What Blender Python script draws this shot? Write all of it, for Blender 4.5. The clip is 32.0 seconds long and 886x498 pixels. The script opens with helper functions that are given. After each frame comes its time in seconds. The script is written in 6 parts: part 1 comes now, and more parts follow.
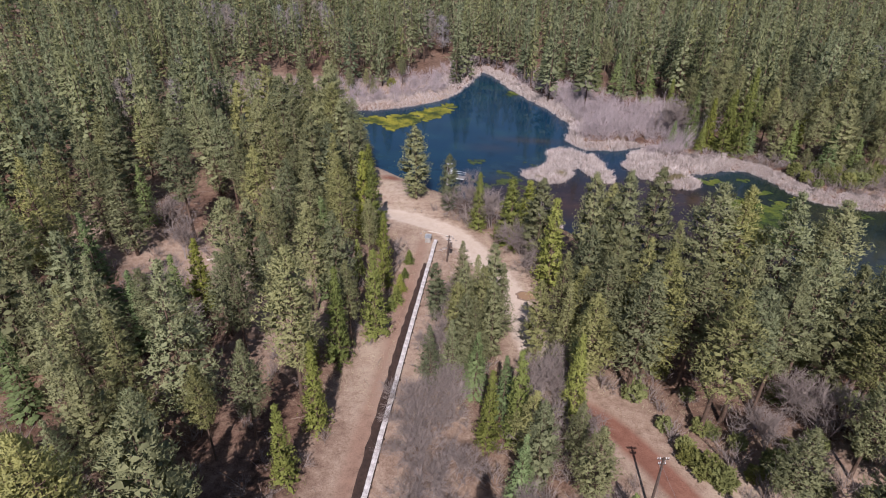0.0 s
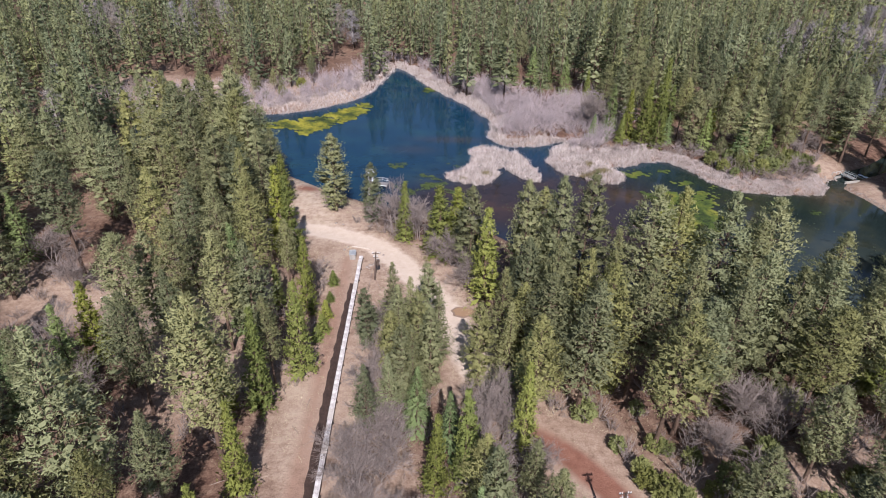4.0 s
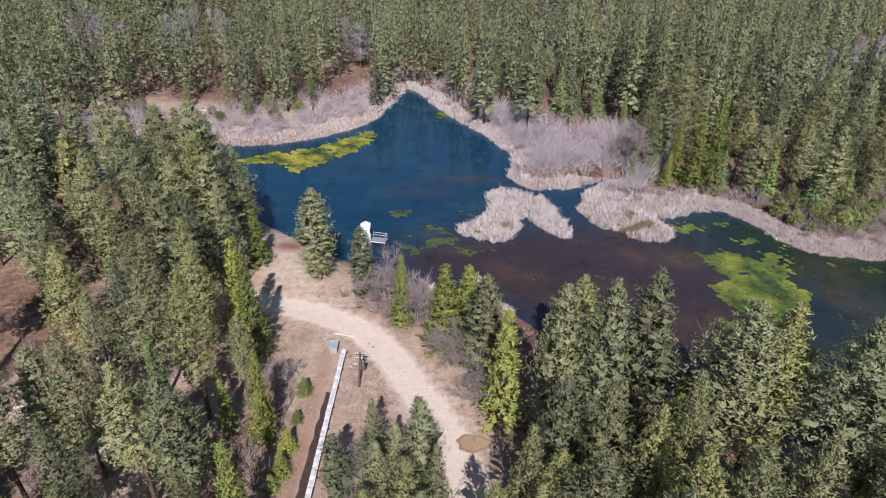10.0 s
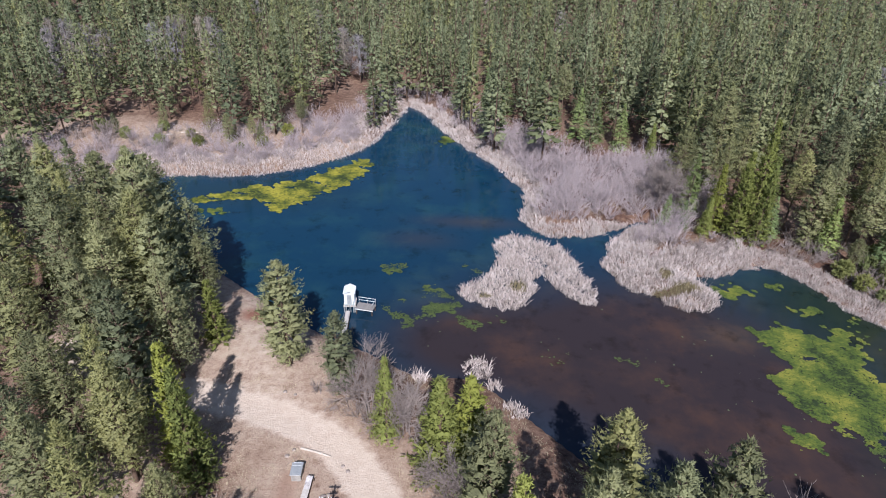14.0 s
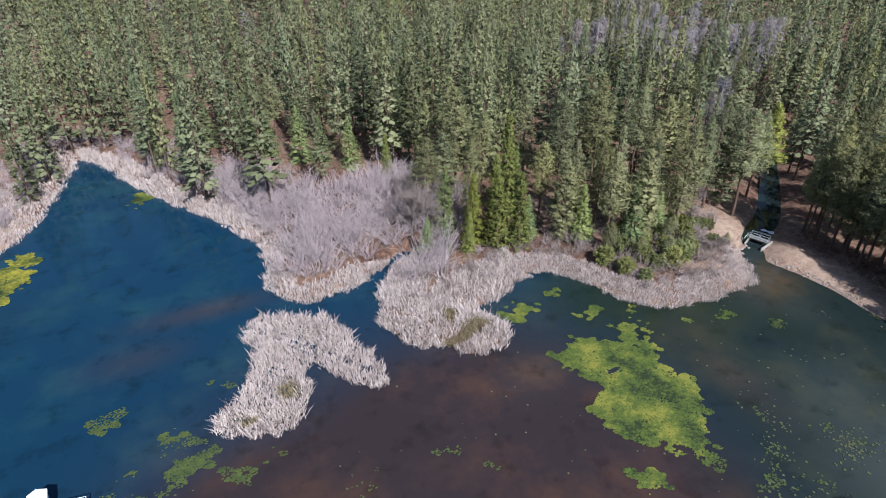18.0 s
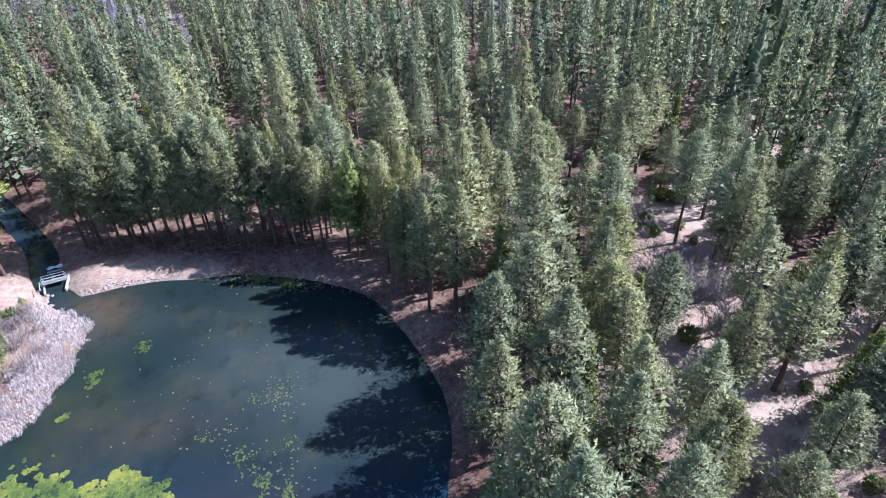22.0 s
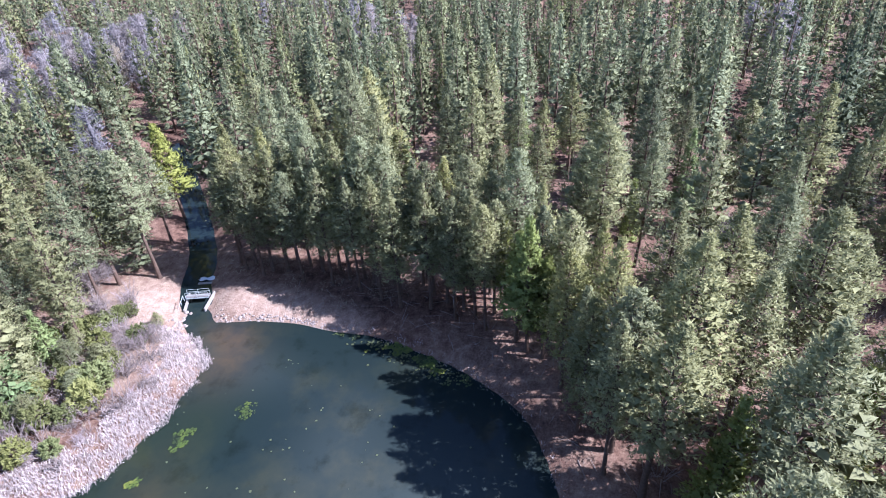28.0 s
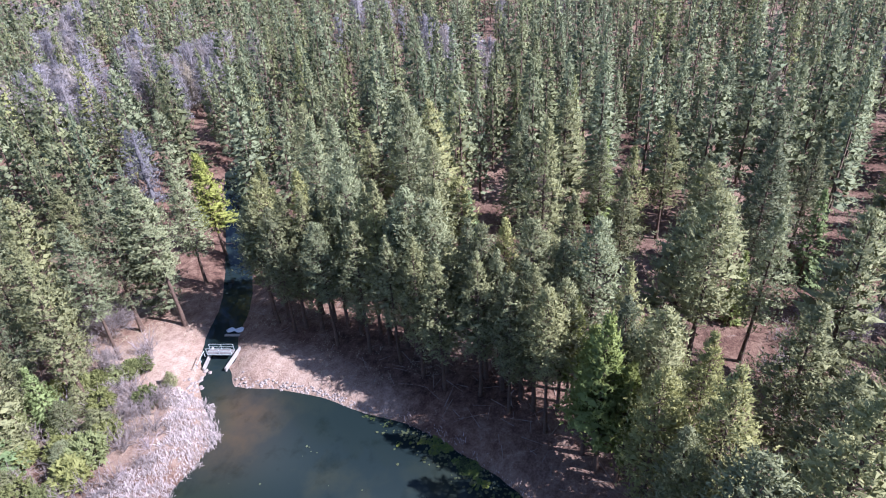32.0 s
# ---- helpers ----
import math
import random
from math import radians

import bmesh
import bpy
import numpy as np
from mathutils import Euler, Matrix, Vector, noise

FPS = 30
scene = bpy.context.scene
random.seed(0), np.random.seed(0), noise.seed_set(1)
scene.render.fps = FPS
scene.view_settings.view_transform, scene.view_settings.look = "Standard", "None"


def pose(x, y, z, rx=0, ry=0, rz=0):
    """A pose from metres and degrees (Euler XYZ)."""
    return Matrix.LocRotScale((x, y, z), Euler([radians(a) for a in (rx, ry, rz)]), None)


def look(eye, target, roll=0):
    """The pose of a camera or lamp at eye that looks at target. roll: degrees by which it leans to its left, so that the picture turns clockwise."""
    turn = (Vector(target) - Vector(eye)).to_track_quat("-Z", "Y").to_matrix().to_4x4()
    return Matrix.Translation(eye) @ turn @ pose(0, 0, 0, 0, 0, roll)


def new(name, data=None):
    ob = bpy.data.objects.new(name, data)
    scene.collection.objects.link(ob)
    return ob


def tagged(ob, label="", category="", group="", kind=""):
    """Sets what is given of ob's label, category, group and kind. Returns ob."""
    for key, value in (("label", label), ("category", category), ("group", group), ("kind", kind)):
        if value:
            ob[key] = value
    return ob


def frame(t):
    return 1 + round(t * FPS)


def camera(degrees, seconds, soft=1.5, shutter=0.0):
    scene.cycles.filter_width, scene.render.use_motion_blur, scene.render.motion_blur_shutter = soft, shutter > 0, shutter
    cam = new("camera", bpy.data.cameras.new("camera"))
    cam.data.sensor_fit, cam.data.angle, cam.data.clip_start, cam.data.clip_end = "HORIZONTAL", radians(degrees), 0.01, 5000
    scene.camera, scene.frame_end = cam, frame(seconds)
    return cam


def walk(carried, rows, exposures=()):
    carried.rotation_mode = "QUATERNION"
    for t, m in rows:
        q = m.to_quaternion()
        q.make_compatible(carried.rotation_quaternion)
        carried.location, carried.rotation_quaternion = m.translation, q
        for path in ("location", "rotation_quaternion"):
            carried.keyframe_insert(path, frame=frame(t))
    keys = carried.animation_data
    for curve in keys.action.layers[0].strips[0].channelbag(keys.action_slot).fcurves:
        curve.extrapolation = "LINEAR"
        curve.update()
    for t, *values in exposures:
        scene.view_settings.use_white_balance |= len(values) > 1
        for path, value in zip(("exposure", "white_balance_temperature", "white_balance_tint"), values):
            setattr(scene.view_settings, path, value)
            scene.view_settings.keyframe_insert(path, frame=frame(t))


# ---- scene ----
cam = camera(73.7, 32.0, soft=1.05)
PATH = [
    (0, (0.74, -45.604, 50.263), (0.483, -43.889, 49.267), 0.9),
    (0.5, (0.462, -45.235, 50.263), (0.25, -43.521, 49.253), 1.3),
    (1, (0.213, -44.797, 50.274), (0.054, -43.082, 49.257), 1.6),
    (1.5, (-0.2, -44.393, 50.339), (-0.305, -42.675, 49.32), 1.7),
    (2, (-0.436, -43.903, 50.536), (-0.499, -42.185, 49.513), 1.4),
    (2.5, (-0.434, -43.109, 50.717), (-0.471, -41.39, 49.694), 1.2),
    (3, (-0.467, -42.041, 50.823), (-0.481, -40.322, 49.802), 1.1),
    (3.5, (-0.559, -40.543, 50.722), (-0.559, -38.822, 49.703), 1.3),
    (5.5, (-0.678, -31.478, 48.174), (-0.687, -29.75, 47.166), 1.4),
    (6, (-0.757, -29.251, 48.067), (-0.772, -27.523, 47.06), 1.6),
    (6.5, (-0.723, -27.377, 48.153), (-0.745, -25.65, 47.144), 1.6),
    (7, (-0.579, -26.167, 48.139), (-0.61, -24.441, 47.129), 1.6),
    (7.5, (-0.363, -24.547, 48.168), (-0.409, -22.818, 47.162), 1.4),
    (8, (-0.228, -22.81, 48.285), (-0.279, -21.081, 47.281), 1.3),
    (8.5, (-0.042, -21.201, 48.417), (-0.094, -19.47, 47.417), 1.3),
    (9, (0.089, -19.383, 48.5), (0.035, -17.651, 47.502), 1.2),
    (9.5, (0.286, -17.332, 48.647), (0.226, -15.6, 47.649), 1.0),
    (10, (0.513, -15.19, 48.944), (0.45, -13.459, 47.945), 1.0),
    (10.5, (0.66, -12.935, 49.165), (0.592, -11.204, 48.165), 1.1),
    (11, (0.678, -10.741, 49.299), (0.607, -9.011, 48.298), 1.1),
    (11.5, (0.718, -8.675, 49.242), (0.644, -6.944, 48.243), 1.2),
    (12, (0.599, -6.269, 49.232), (0.525, -4.537, 48.234), 1.3),
    (12.5, (0.766, -3.711, 49.126), (0.686, -1.979, 48.13), 1.3),
    (13, (0.741, -1.156, 49.147), (0.66, 0.575, 48.149), 1.3),
    (13.5, (0.858, 1.314, 49.202), (0.771, 3.044, 48.202), 1.2),
    (14, (0.811, 3.828, 49.192), (0.72, 5.558, 48.192), 1.2),
    (14.5, (0.587, 6.163, 49.184), (0.496, 7.893, 48.184), 1.5),
    (16.5, (1.48, 17.053, 49.984), (1.418, 18.782, 48.979), 0.3),
    (17, (1.814, 19.977, 49.87), (1.925, 21.703, 48.865), 0.2),
    (17.5, (2.673, 22.652, 49.781), (3.057, 24.331, 48.764), -0.2),
    (17.6, (2.891, 23.139, 49.775), (3.339, 24.802, 48.758), -0.4),
    (18, (3.579, 24.775, 49.746), (4.294, 26.334, 48.717), -0.3),
    (18.1, (3.753, 25.209, 49.779), (4.538, 26.734, 48.752), -0.4),
    (18.5, (4.55, 27.301, 50.047), (5.594, 28.639, 48.989), -0.1),
    (19, (5.711, 29.13, 50.411), (7.024, 30.175, 49.322), 0.1),
    (19.5, (7.132, 30.513, 50.636), (8.637, 31.216, 49.523), 0.1),
    (20, (8.547, 31.605, 50.724), (10.15, 31.994, 49.594), -0.3),
    (20.5, (9.339, 32.432, 50.958), (10.99, 32.563, 49.836), -0.4),
    (21, (10.151, 32.147, 51.448), (11.806, 32.106, 50.326), -0.7),
    (21.5, (10.803, 31.588, 51.728), (12.452, 31.456, 50.605), -1.1),
    (22, (11.835, 31.649, 51.511), (13.475, 31.464, 50.38), -1.4),
    (22.5, (14.173, 32.14, 50.923), (15.81, 31.938, 49.791), -1.1),
    (23, (16.454, 32.38, 50.7), (18.092, 32.223, 49.563), -1.4),
    (23.5, (18.672, 32.262, 50.836), (20.313, 32.2, 49.695), -2.1),
    (24, (20.224, 31.587, 51.083), (21.877, 31.631, 49.958), -2.3),
    (24.5, (21.138, 30.525, 51.345), (22.794, 30.658, 50.232), -2.5),
    (25, (22.344, 29.846, 51.376), (23.999, 30.04, 50.27), -2.5),
    (25.5, (24.214, 29.828, 51.07), (25.864, 30.058, 49.965), -2.1),
    (27.5, (33.378, 30.446, 47.216), (34.993, 30.879, 46.119), -3.0),
    (28, (35.716, 29.643, 47.105), (37.316, 30.146, 46.015), -3.1),
    (28.5, (38.039, 28.897, 47.129), (39.62, 29.469, 46.046), -3.3),
    (29, (40.321, 28.854, 46.98), (41.887, 29.481, 45.907), -3.3),
    (29.5, (41.88, 29.471, 46.867), (43.439, 30.132, 45.804), -3.2),
    (30, (43.517, 30.151, 46.614), (45.071, 30.841, 45.561), -3.2),
    (30.5, (44.896, 30.864, 46.252), (46.45, 31.565, 45.206), -3.2),
    (31, (46.351, 31.36, 45.974), (47.9, 32.075, 44.93), -3.5),
    (31.5, (47.663, 31.841, 45.68), (49.211, 32.566, 44.642), -3.7),
    (32, (48.749, 32.216, 45.426), (50.297, 32.954, 44.396), -3.7),
]
walk(cam, [(t, look(eye, target, roll)) for t, eye, target, roll in PATH], [(0, 0.4, 6300, 23), (1.5, 0.6, 6250, 21), (5, 0.67, 6150, 20), (14, 0.64, 5900, 17), (17, 0.75, 5850, 16), (19, 0.82, 5850, 14), (20, 1.05, 5600, 16), (21, 1.25, 5350, 19), (22, 1.6, 5130, 21), (26, 1.76, 5150, 25), (29, 1.6, 5350, 27), (32, 1.5, 5400, 27)])

# ---- light ----
SUN_ELEVATION, SUN_AZIMUTH = radians(43), radians(174)      # azimuth clockwise from +y
world = bpy.data.worlds.new("sky")
scene.world = world
world.use_nodes = True
sky = world.node_tree.nodes.new("ShaderNodeTexSky")
sky.sky_type, sky.sun_disc = "NISHITA", False
sky.sun_elevation, sky.sun_rotation = SUN_ELEVATION, SUN_AZIMUTH
sky.air_density, sky.dust_density, sky.ozone_density = 1.0, 0.6, 1.0
back = world.node_tree.nodes["Background"]
back.inputs["Strength"].default_value = 0.078
world.node_tree.links.new(sky.outputs[0], back.inputs[0])
sun = new("sun", bpy.data.lights.new("sun", "SUN"))
sun.data.energy, sun.data.angle, sun.data.color = 5.0, radians(0.53), (1.0, 0.955, 0.89)
to_sun = Vector((math.sin(SUN_AZIMUTH) * math.cos(SUN_ELEVATION), math.cos(SUN_AZIMUTH) * math.cos(SUN_ELEVATION), math.sin(SUN_ELEVATION)))
sun.matrix_world = look(to_sun * 100, (0, 0, 0))


# ---- materials ----
class Mat:
    """A node material: n() adds a node, link() joins sockets."""

    def __init__(self, name, rough=0.8, metal=0.0, spec=0.3):
        self.m = bpy.data.materials.new(name)
        self.m.use_nodes = True
        self.t = self.m.node_tree
        self.b = self.t.nodes["Principled BSDF"]
        self.b.inputs["Roughness"].default_value = rough
        self.b.inputs["Metallic"].default_value = metal
        self.b.inputs["Specular IOR Level"].default_value = spec

    def n(self, kind, **kw):
        node = self.t.nodes.new("ShaderNode" + kind)
        for k, v in kw.items():
            node.inputs[k.replace("_", " ")].default_value = v
        return node

    def link(self, a, b):
        self.t.links.new(a, b)

    def noise(self, scale, detail=4.0, coords="Object", rough=0.55):
        c = self.n("TexCoord")
        x = self.n("TexNoise", Scale=scale, Detail=detail, Roughness=rough)
        self.link(c.outputs[coords], x.inputs["Vector"])
        return x.outputs["Fac"]

    def ramp(self, fac, stops):
        r = self.n("ValToRGB")
        while len(r.color_ramp.elements) < len(stops):
            r.color_ramp.elements.new(0.5)
        for e, (p, c) in zip(r.color_ramp.elements, stops):
            e.position, e.color = p, (*c, 1)
        self.link(fac, r.inputs[0])
        return r.outputs[0]

    def mix(self, fac, a, b, mode="MIX"):
        x = self.t.nodes.new("ShaderNodeMix")
        x.data_type, x.blend_type = "RGBA", mode
        for sock, v in ((x.inputs[0], fac), (x.inputs[6], a), (x.inputs[7], b)):
            if isinstance(v, (int, float)):
                sock.default_value = v
            elif isinstance(v, tuple):
                sock.default_value = (*v, 1)
            else:
                self.link(v, sock)
        return x.outputs[2]

    def math(self, op, a, b=0.0, clamp=False):
        x = self.t.nodes.new("ShaderNodeMath")
        x.operation, x.use_clamp = op, clamp
        for sock, v in ((x.inputs[0], a), (x.inputs[1], b)):
            if isinstance(v, (int, float)):
                sock.default_value = v
            else:
                self.link(v, sock)
        return x.outputs[0]

    def attr(self, name):
        a = self.t.nodes.new("ShaderNodeAttribute")
        a.attribute_name = name
        return a

    def rand(self):
        return self.n("ObjectInfo").outputs["Random"]

    def island(self):
        return self.n("NewGeometry").outputs["Random Per Island"]

    def color(self, c):
        if isinstance(c, tuple):
            self.b.inputs["Base Color"].default_value = (*c, 1)
        else:
            self.link(c, self.b.inputs["Base Color"])
        return self

    def bump(self, fac, strength=0.3, distance=0.1):
        x = self.n("Bump", Strength=strength, Distance=distance)
        self.link(fac, x.inputs["Height"])
        self.link(x.outputs[0], self.b.inputs["Normal"])
        return self


def plain(name, a, b, scale=3.0, rough=0.8, metal=0.0, spec=0.3, bump=0.2, dist=0.02):
    """Two tones mottled by noise at two scales, with a fine relief."""
    m = Mat(name, rough, metal, spec)
    f = m.math("ADD", m.math("MULTIPLY", m.noise(scale), 0.6), m.math("MULTIPLY", m.noise(scale * 9), 0.4))
    m.color(m.ramp(f, ((0.3, a), (0.7, b))))
    return m.bump(m.noise(scale * 12), bump, dist).m


def foliage(name, dark, mid, light, rough=0.75, through_light=0.36, grain=1.6):
    """Needles or leaves: each spray, bough and tree has its own tone."""
    m = Mat(name, rough, 0, 0.25)
    f = m.math("ADD", m.math("MULTIPLY", m.island(), 0.10), m.math("MULTIPLY", m.rand(), 0.40))
    f = m.math("ADD", f, m.math("MULTIPLY", m.noise(grain, 3, rough=0.65), 0.44))
    f = m.math("ADD", f, m.attr("tint").outputs["Fac"])
    c = m.ramp(f, ((0.15, dark), (0.55, mid), (1.05, light)))
    kind = m.math("FRACT", m.math("ADD", m.math("MULTIPLY", m.rand(), 7.31), m.math("MULTIPLY", m.attr("tone").outputs["Fac"], 3.7)))
    c = m.mix(1.0, c, m.ramp(kind, ((0.0, (0.92, 0.98, 1.04)), (0.45, (1.0, 1.0, 1.0)), (0.85, (1.05, 1.02, 0.90)), (1.0, (1.12, 1.07, 0.78)))), "MULTIPLY")
    m.color(c)
    m.bump(m.noise(grain * 3.5, 3, rough=0.7), 0.4, 0.12)
    thin = m.n("BsdfTranslucent")
    m.link(c, thin.inputs["Color"])
    both = m.n("MixShader", Fac=through_light)
    m.link(m.b.outputs[0], both.inputs[1])
    m.link(thin.outputs[0], both.inputs[2])
    m.link(both.outputs[0], m.t.nodes["Material Output"].inputs["Surface"])
    return m.m


M_PINE = foliage("pine_needles", (0.105, 0.115, 0.061), (0.262, 0.272, 0.135), (0.375, 0.378, 0.193))
M_STAND = foliage("distant_needles", (0.070, 0.084, 0.045), (0.197, 0.220, 0.113), (0.295, 0.316, 0.172), grain=0.9)
M_CEDAR = foliage("cedar_sprays", (0.104, 0.122, 0.032), (0.232, 0.262, 0.071), (0.403, 0.439, 0.146))
M_FIR = foliage("fir_needles", (0.104, 0.140, 0.055), (0.222, 0.284, 0.116), (0.350, 0.430, 0.190))
M_HAZE = foliage("leafless_twigs", (0.130, 0.115, 0.112), (0.232, 0.209, 0.205), (0.335, 0.305, 0.300))
M_BUSH = foliage("bush_leaves", (0.10, 0.112, 0.040), (0.215, 0.232, 0.085), (0.36, 0.375, 0.16))
M_BARK = plain("pine_bark", (0.055, 0.038, 0.028), (0.145, 0.095, 0.068), 2.5, 0.9, bump=0.6)
M_TWIG = plain("bare_twigs", (0.155, 0.126, 0.114), (0.310, 0.262, 0.238), 1.2, 0.9)
M_WILLOW = plain("willow_twigs", (0.270, 0.225, 0.228), (0.470, 0.405, 0.410), 0.8, 0.9)


def reed_material():
    m = Mat("dry_cattails", 0.85, 0, 0.2)
    f = m.math("ADD", m.math("MULTIPLY", m.island(), 0.55), m.math("MULTIPLY", m.noise(0.35, 5), 0.55))
    m.color(m.ramp(f, ((0.22, (0.25, 0.207, 0.188)), (0.5, (0.410, 0.353, 0.326)), (0.85, (0.570, 0.508, 0.472)))))
    return m.m


M_REED = reed_material()


def algae_material(name, stops):
    """Floating algae: bright yellow and dark green in drifts, with a fine grain."""
    m = Mat(name, 0.75, 0, 0.25)
    drift = m.math("MULTIPLY", m.math("SUBTRACT", m.noise(0.22, 5, rough=0.6), 0.5), 2.7)
    grain = m.math("MULTIPLY", m.math("SUBTRACT", m.noise(1.7, 4, rough=0.7), 0.5), 0.9)
    f = m.math("ADD", m.math("ADD", drift, grain), m.math("ADD", m.math("MULTIPLY", m.island(), 0.30), 0.40))
    m.color(m.ramp(f, stops))
    return m.bump(m.noise(9), 0.7, 0.06).m


M_ALGAE = algae_material("yellow_algae", ((0.18, (0.022, 0.034, 0.010)), (0.40, (0.075, 0.092, 0.014)), (0.60, (0.150, 0.148, 0.018)), (0.92, (0.270, 0.245, 0.030))))
M_ALGAE_GREEN = algae_material("green_algae", ((0.18, (0.018, 0.030, 0.010)), (0.42, (0.052, 0.080, 0.015)), (0.66, (0.082, 0.106, 0.018)), (0.95, (0.165, 0.168, 0.028))))


def ground_material():
    m = Mat("forest_soil", 0.95, 0, 0.15)
    big, mid, fine = m.noise(0.06, 5), m.noise(0.9, 8, rough=0.74), m.noise(5, 6, rough=0.75)
    f = m.math("ADD", m.math("MULTIPLY", big, 0.30), m.math("ADD", m.math("MULTIPLY", mid, 0.42), m.math("MULTIPLY", fine, 0.28)))
    soil = m.ramp(f, ((0.37, (0.130, 0.080, 0.057)), (0.47, (0.265, 0.188, 0.141)), (0.56, (0.360, 0.280, 0.216)), (0.66, (0.345, 0.300, 0.215))))
    masks = m.n("SeparateColor")
    where = m.attr("masks")
    m.link(where.outputs["Color"], masks.inputs[0])
    # needle litter, its tones lowered to put tree shade into the soil colour
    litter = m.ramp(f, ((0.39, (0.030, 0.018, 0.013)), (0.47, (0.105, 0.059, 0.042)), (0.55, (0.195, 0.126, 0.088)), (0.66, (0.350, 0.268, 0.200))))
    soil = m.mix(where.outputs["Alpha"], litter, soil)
    grit = m.math("ADD", m.math("MULTIPLY", mid, 0.9), m.math("MULTIPLY", fine, 0.5))
    road = m.math("MULTIPLY", m.math("SUBTRACT", m.math("ADD", masks.outputs[0], m.math("MULTIPLY", grit, 0.5)), 0.55), 3.0, True)
    soil = m.mix(road, soil, m.ramp(grit, ((0.4, (0.40, 0.315, 0.250)), (0.9, (0.52, 0.440, 0.365)))))
    red = m.math("MULTIPLY", m.math("SUBTRACT", m.math("ADD", masks.outputs[1], m.math("MULTIPLY", grit, 0.5)), 0.55), 3.0, True)
    soil = m.mix(red, soil, m.ramp(grit, ((0.4, (0.125, 0.050, 0.034)), (0.9, (0.245, 0.125, 0.088)))))
    bed = masks.outputs[2]
    soil = m.mix(bed, soil, (0.055, 0.050, 0.035))
    m.color(soil)
    return m.bump(m.math("ADD", mid, fine), 0.7, 0.16).m


M_GROUND = ground_material()


def water_material():
    m = Mat("pond_water", 0.06, 0, 0.24)
    m.b.inputs["IOR"].default_value = 1.33
    tint = m.attr("tint_rgb").outputs["Color"]
    cloud, patch = m.noise(0.09, 7, rough=0.62), m.noise(0.28, 8, rough=0.66)
    c = m.mix(m.math("MULTIPLY", m.math("SUBTRACT", cloud, 0.48), 5.0, True), tint, m.mix(1.0, tint, (1.7, 1.40, 1.1), "MULTIPLY"))
    c = m.mix(m.math("MULTIPLY", m.math("SUBTRACT", patch, 0.54), 4.5, True), c, m.mix(1.0, c, (0.50, 0.50, 0.42), "MULTIPLY"))
    mud = m.math("MULTIPLY", m.math("SUBTRACT", m.noise(0.045, 8, rough=0.68), 0.53), 6.0, True)
    c = m.mix(m.math("MULTIPLY", mud, 0.5), c, m.mix(1.0, c, (1.5, 1.2, 0.92), "MULTIPLY"))
    m.color(c)
    return m.bump(m.noise(2.2, 3), 0.06, 0.05).m


M_WATER = water_material()
M_TIMBER = plain("weathered_timber", (0.30, 0.27, 0.24), (0.52, 0.49, 0.46), 4, 0.85)
M_LID = plain("painted_boards", (0.16, 0.14, 0.13), (0.72, 0.69, 0.68), 1.3, 0.75)
M_DARKWOOD = plain("dark_wood", (0.05, 0.035, 0.028), (0.11, 0.08, 0.065), 3, 0.9)
M_PLANK = plain("grey_planks", (0.11, 0.105, 0.10), (0.24, 0.23, 0.22), 4, 0.85)
M_CONCRETE = plain("concrete", (0.17, 0.16, 0.145), (0.36, 0.345, 0.32), 1.5, 0.9)
M_WHITE = plain("white_paint", (0.50, 0.54, 0.56), (0.70, 0.74, 0.75), 1.5, 0.5)
M_RAIL = plain("worn_pale_rail", (0.26, 0.31, 0.31), (0.46, 0.50, 0.50), 2.5, 0.6)
M_STEEL = plain("galvanised_steel", (0.26, 0.28, 0.29), (0.42, 0.44, 0.45), 2, 0.55, 0.4)
M_LOG = plain("bleached_log", (0.32, 0.27, 0.22), (0.52, 0.46, 0.40), 3, 0.85)
M_ROCK = plain("pale_rock", (0.13, 0.105, 0.090), (0.36, 0.31, 0.275), 1.1, 0.9, bump=0.6, dist=0.05)
M_PUDDLE = plain("muddy_water", (0.235, 0.150, 0.092), (0.29, 0.195, 0.125), 0.4, 0.10, bump=0.0)
M_LILY = foliage("lily_pads", (0.06, 0.075, 0.035), (0.14, 0.16, 0.085), (0.27, 0.29, 0.19))
M_WIRE = plain("cable", (0.10, 0.10, 0.10), (0.20, 0.20, 0.20), 5, 0.5, 0.5)


# ---- mesh helpers ----
def tri_mesh(name, v, f, mat, tint=None):
    """A mesh from numpy arrays of vertices and triangles."""
    me = bpy.data.meshes.new(name)
    v, f = np.asarray(v, np.float32), np.asarray(f, np.int32)
    k = f.shape[1]
    me.vertices.add(len(v))
    me.vertices.foreach_set("co", v.ravel())
    me.loops.add(f.size)
    me.loops.foreach_set("vertex_index", f.ravel())
    me.polygons.add(len(f))
    me.polygons.foreach_set("loop_start", np.arange(0, f.size, k, dtype=np.int32))
    me.update(calc_edges=True)
    me.materials.append(mat)
    if tint is not None:
        me.attributes.new("tint", "FLOAT", "POINT").data.foreach_set("value", np.asarray(tint, np.float32))
    return me


def bm_mesh(name, bm, mat):
    me = bpy.data.meshes.new(name)
    bm.to_mesh(me)
    bm.free()
    me.materials.append(mat)
    return me


def part(name, data, mat, parent, label=""):
    """Links a bmesh or a mesh as one mesh object under a thing or a part."""
    me = data if isinstance(data, bpy.types.Mesh) else bm_mesh(name, data, mat)
    ob = new(name, me)
    ob.parent = parent
    return tagged(ob, label)


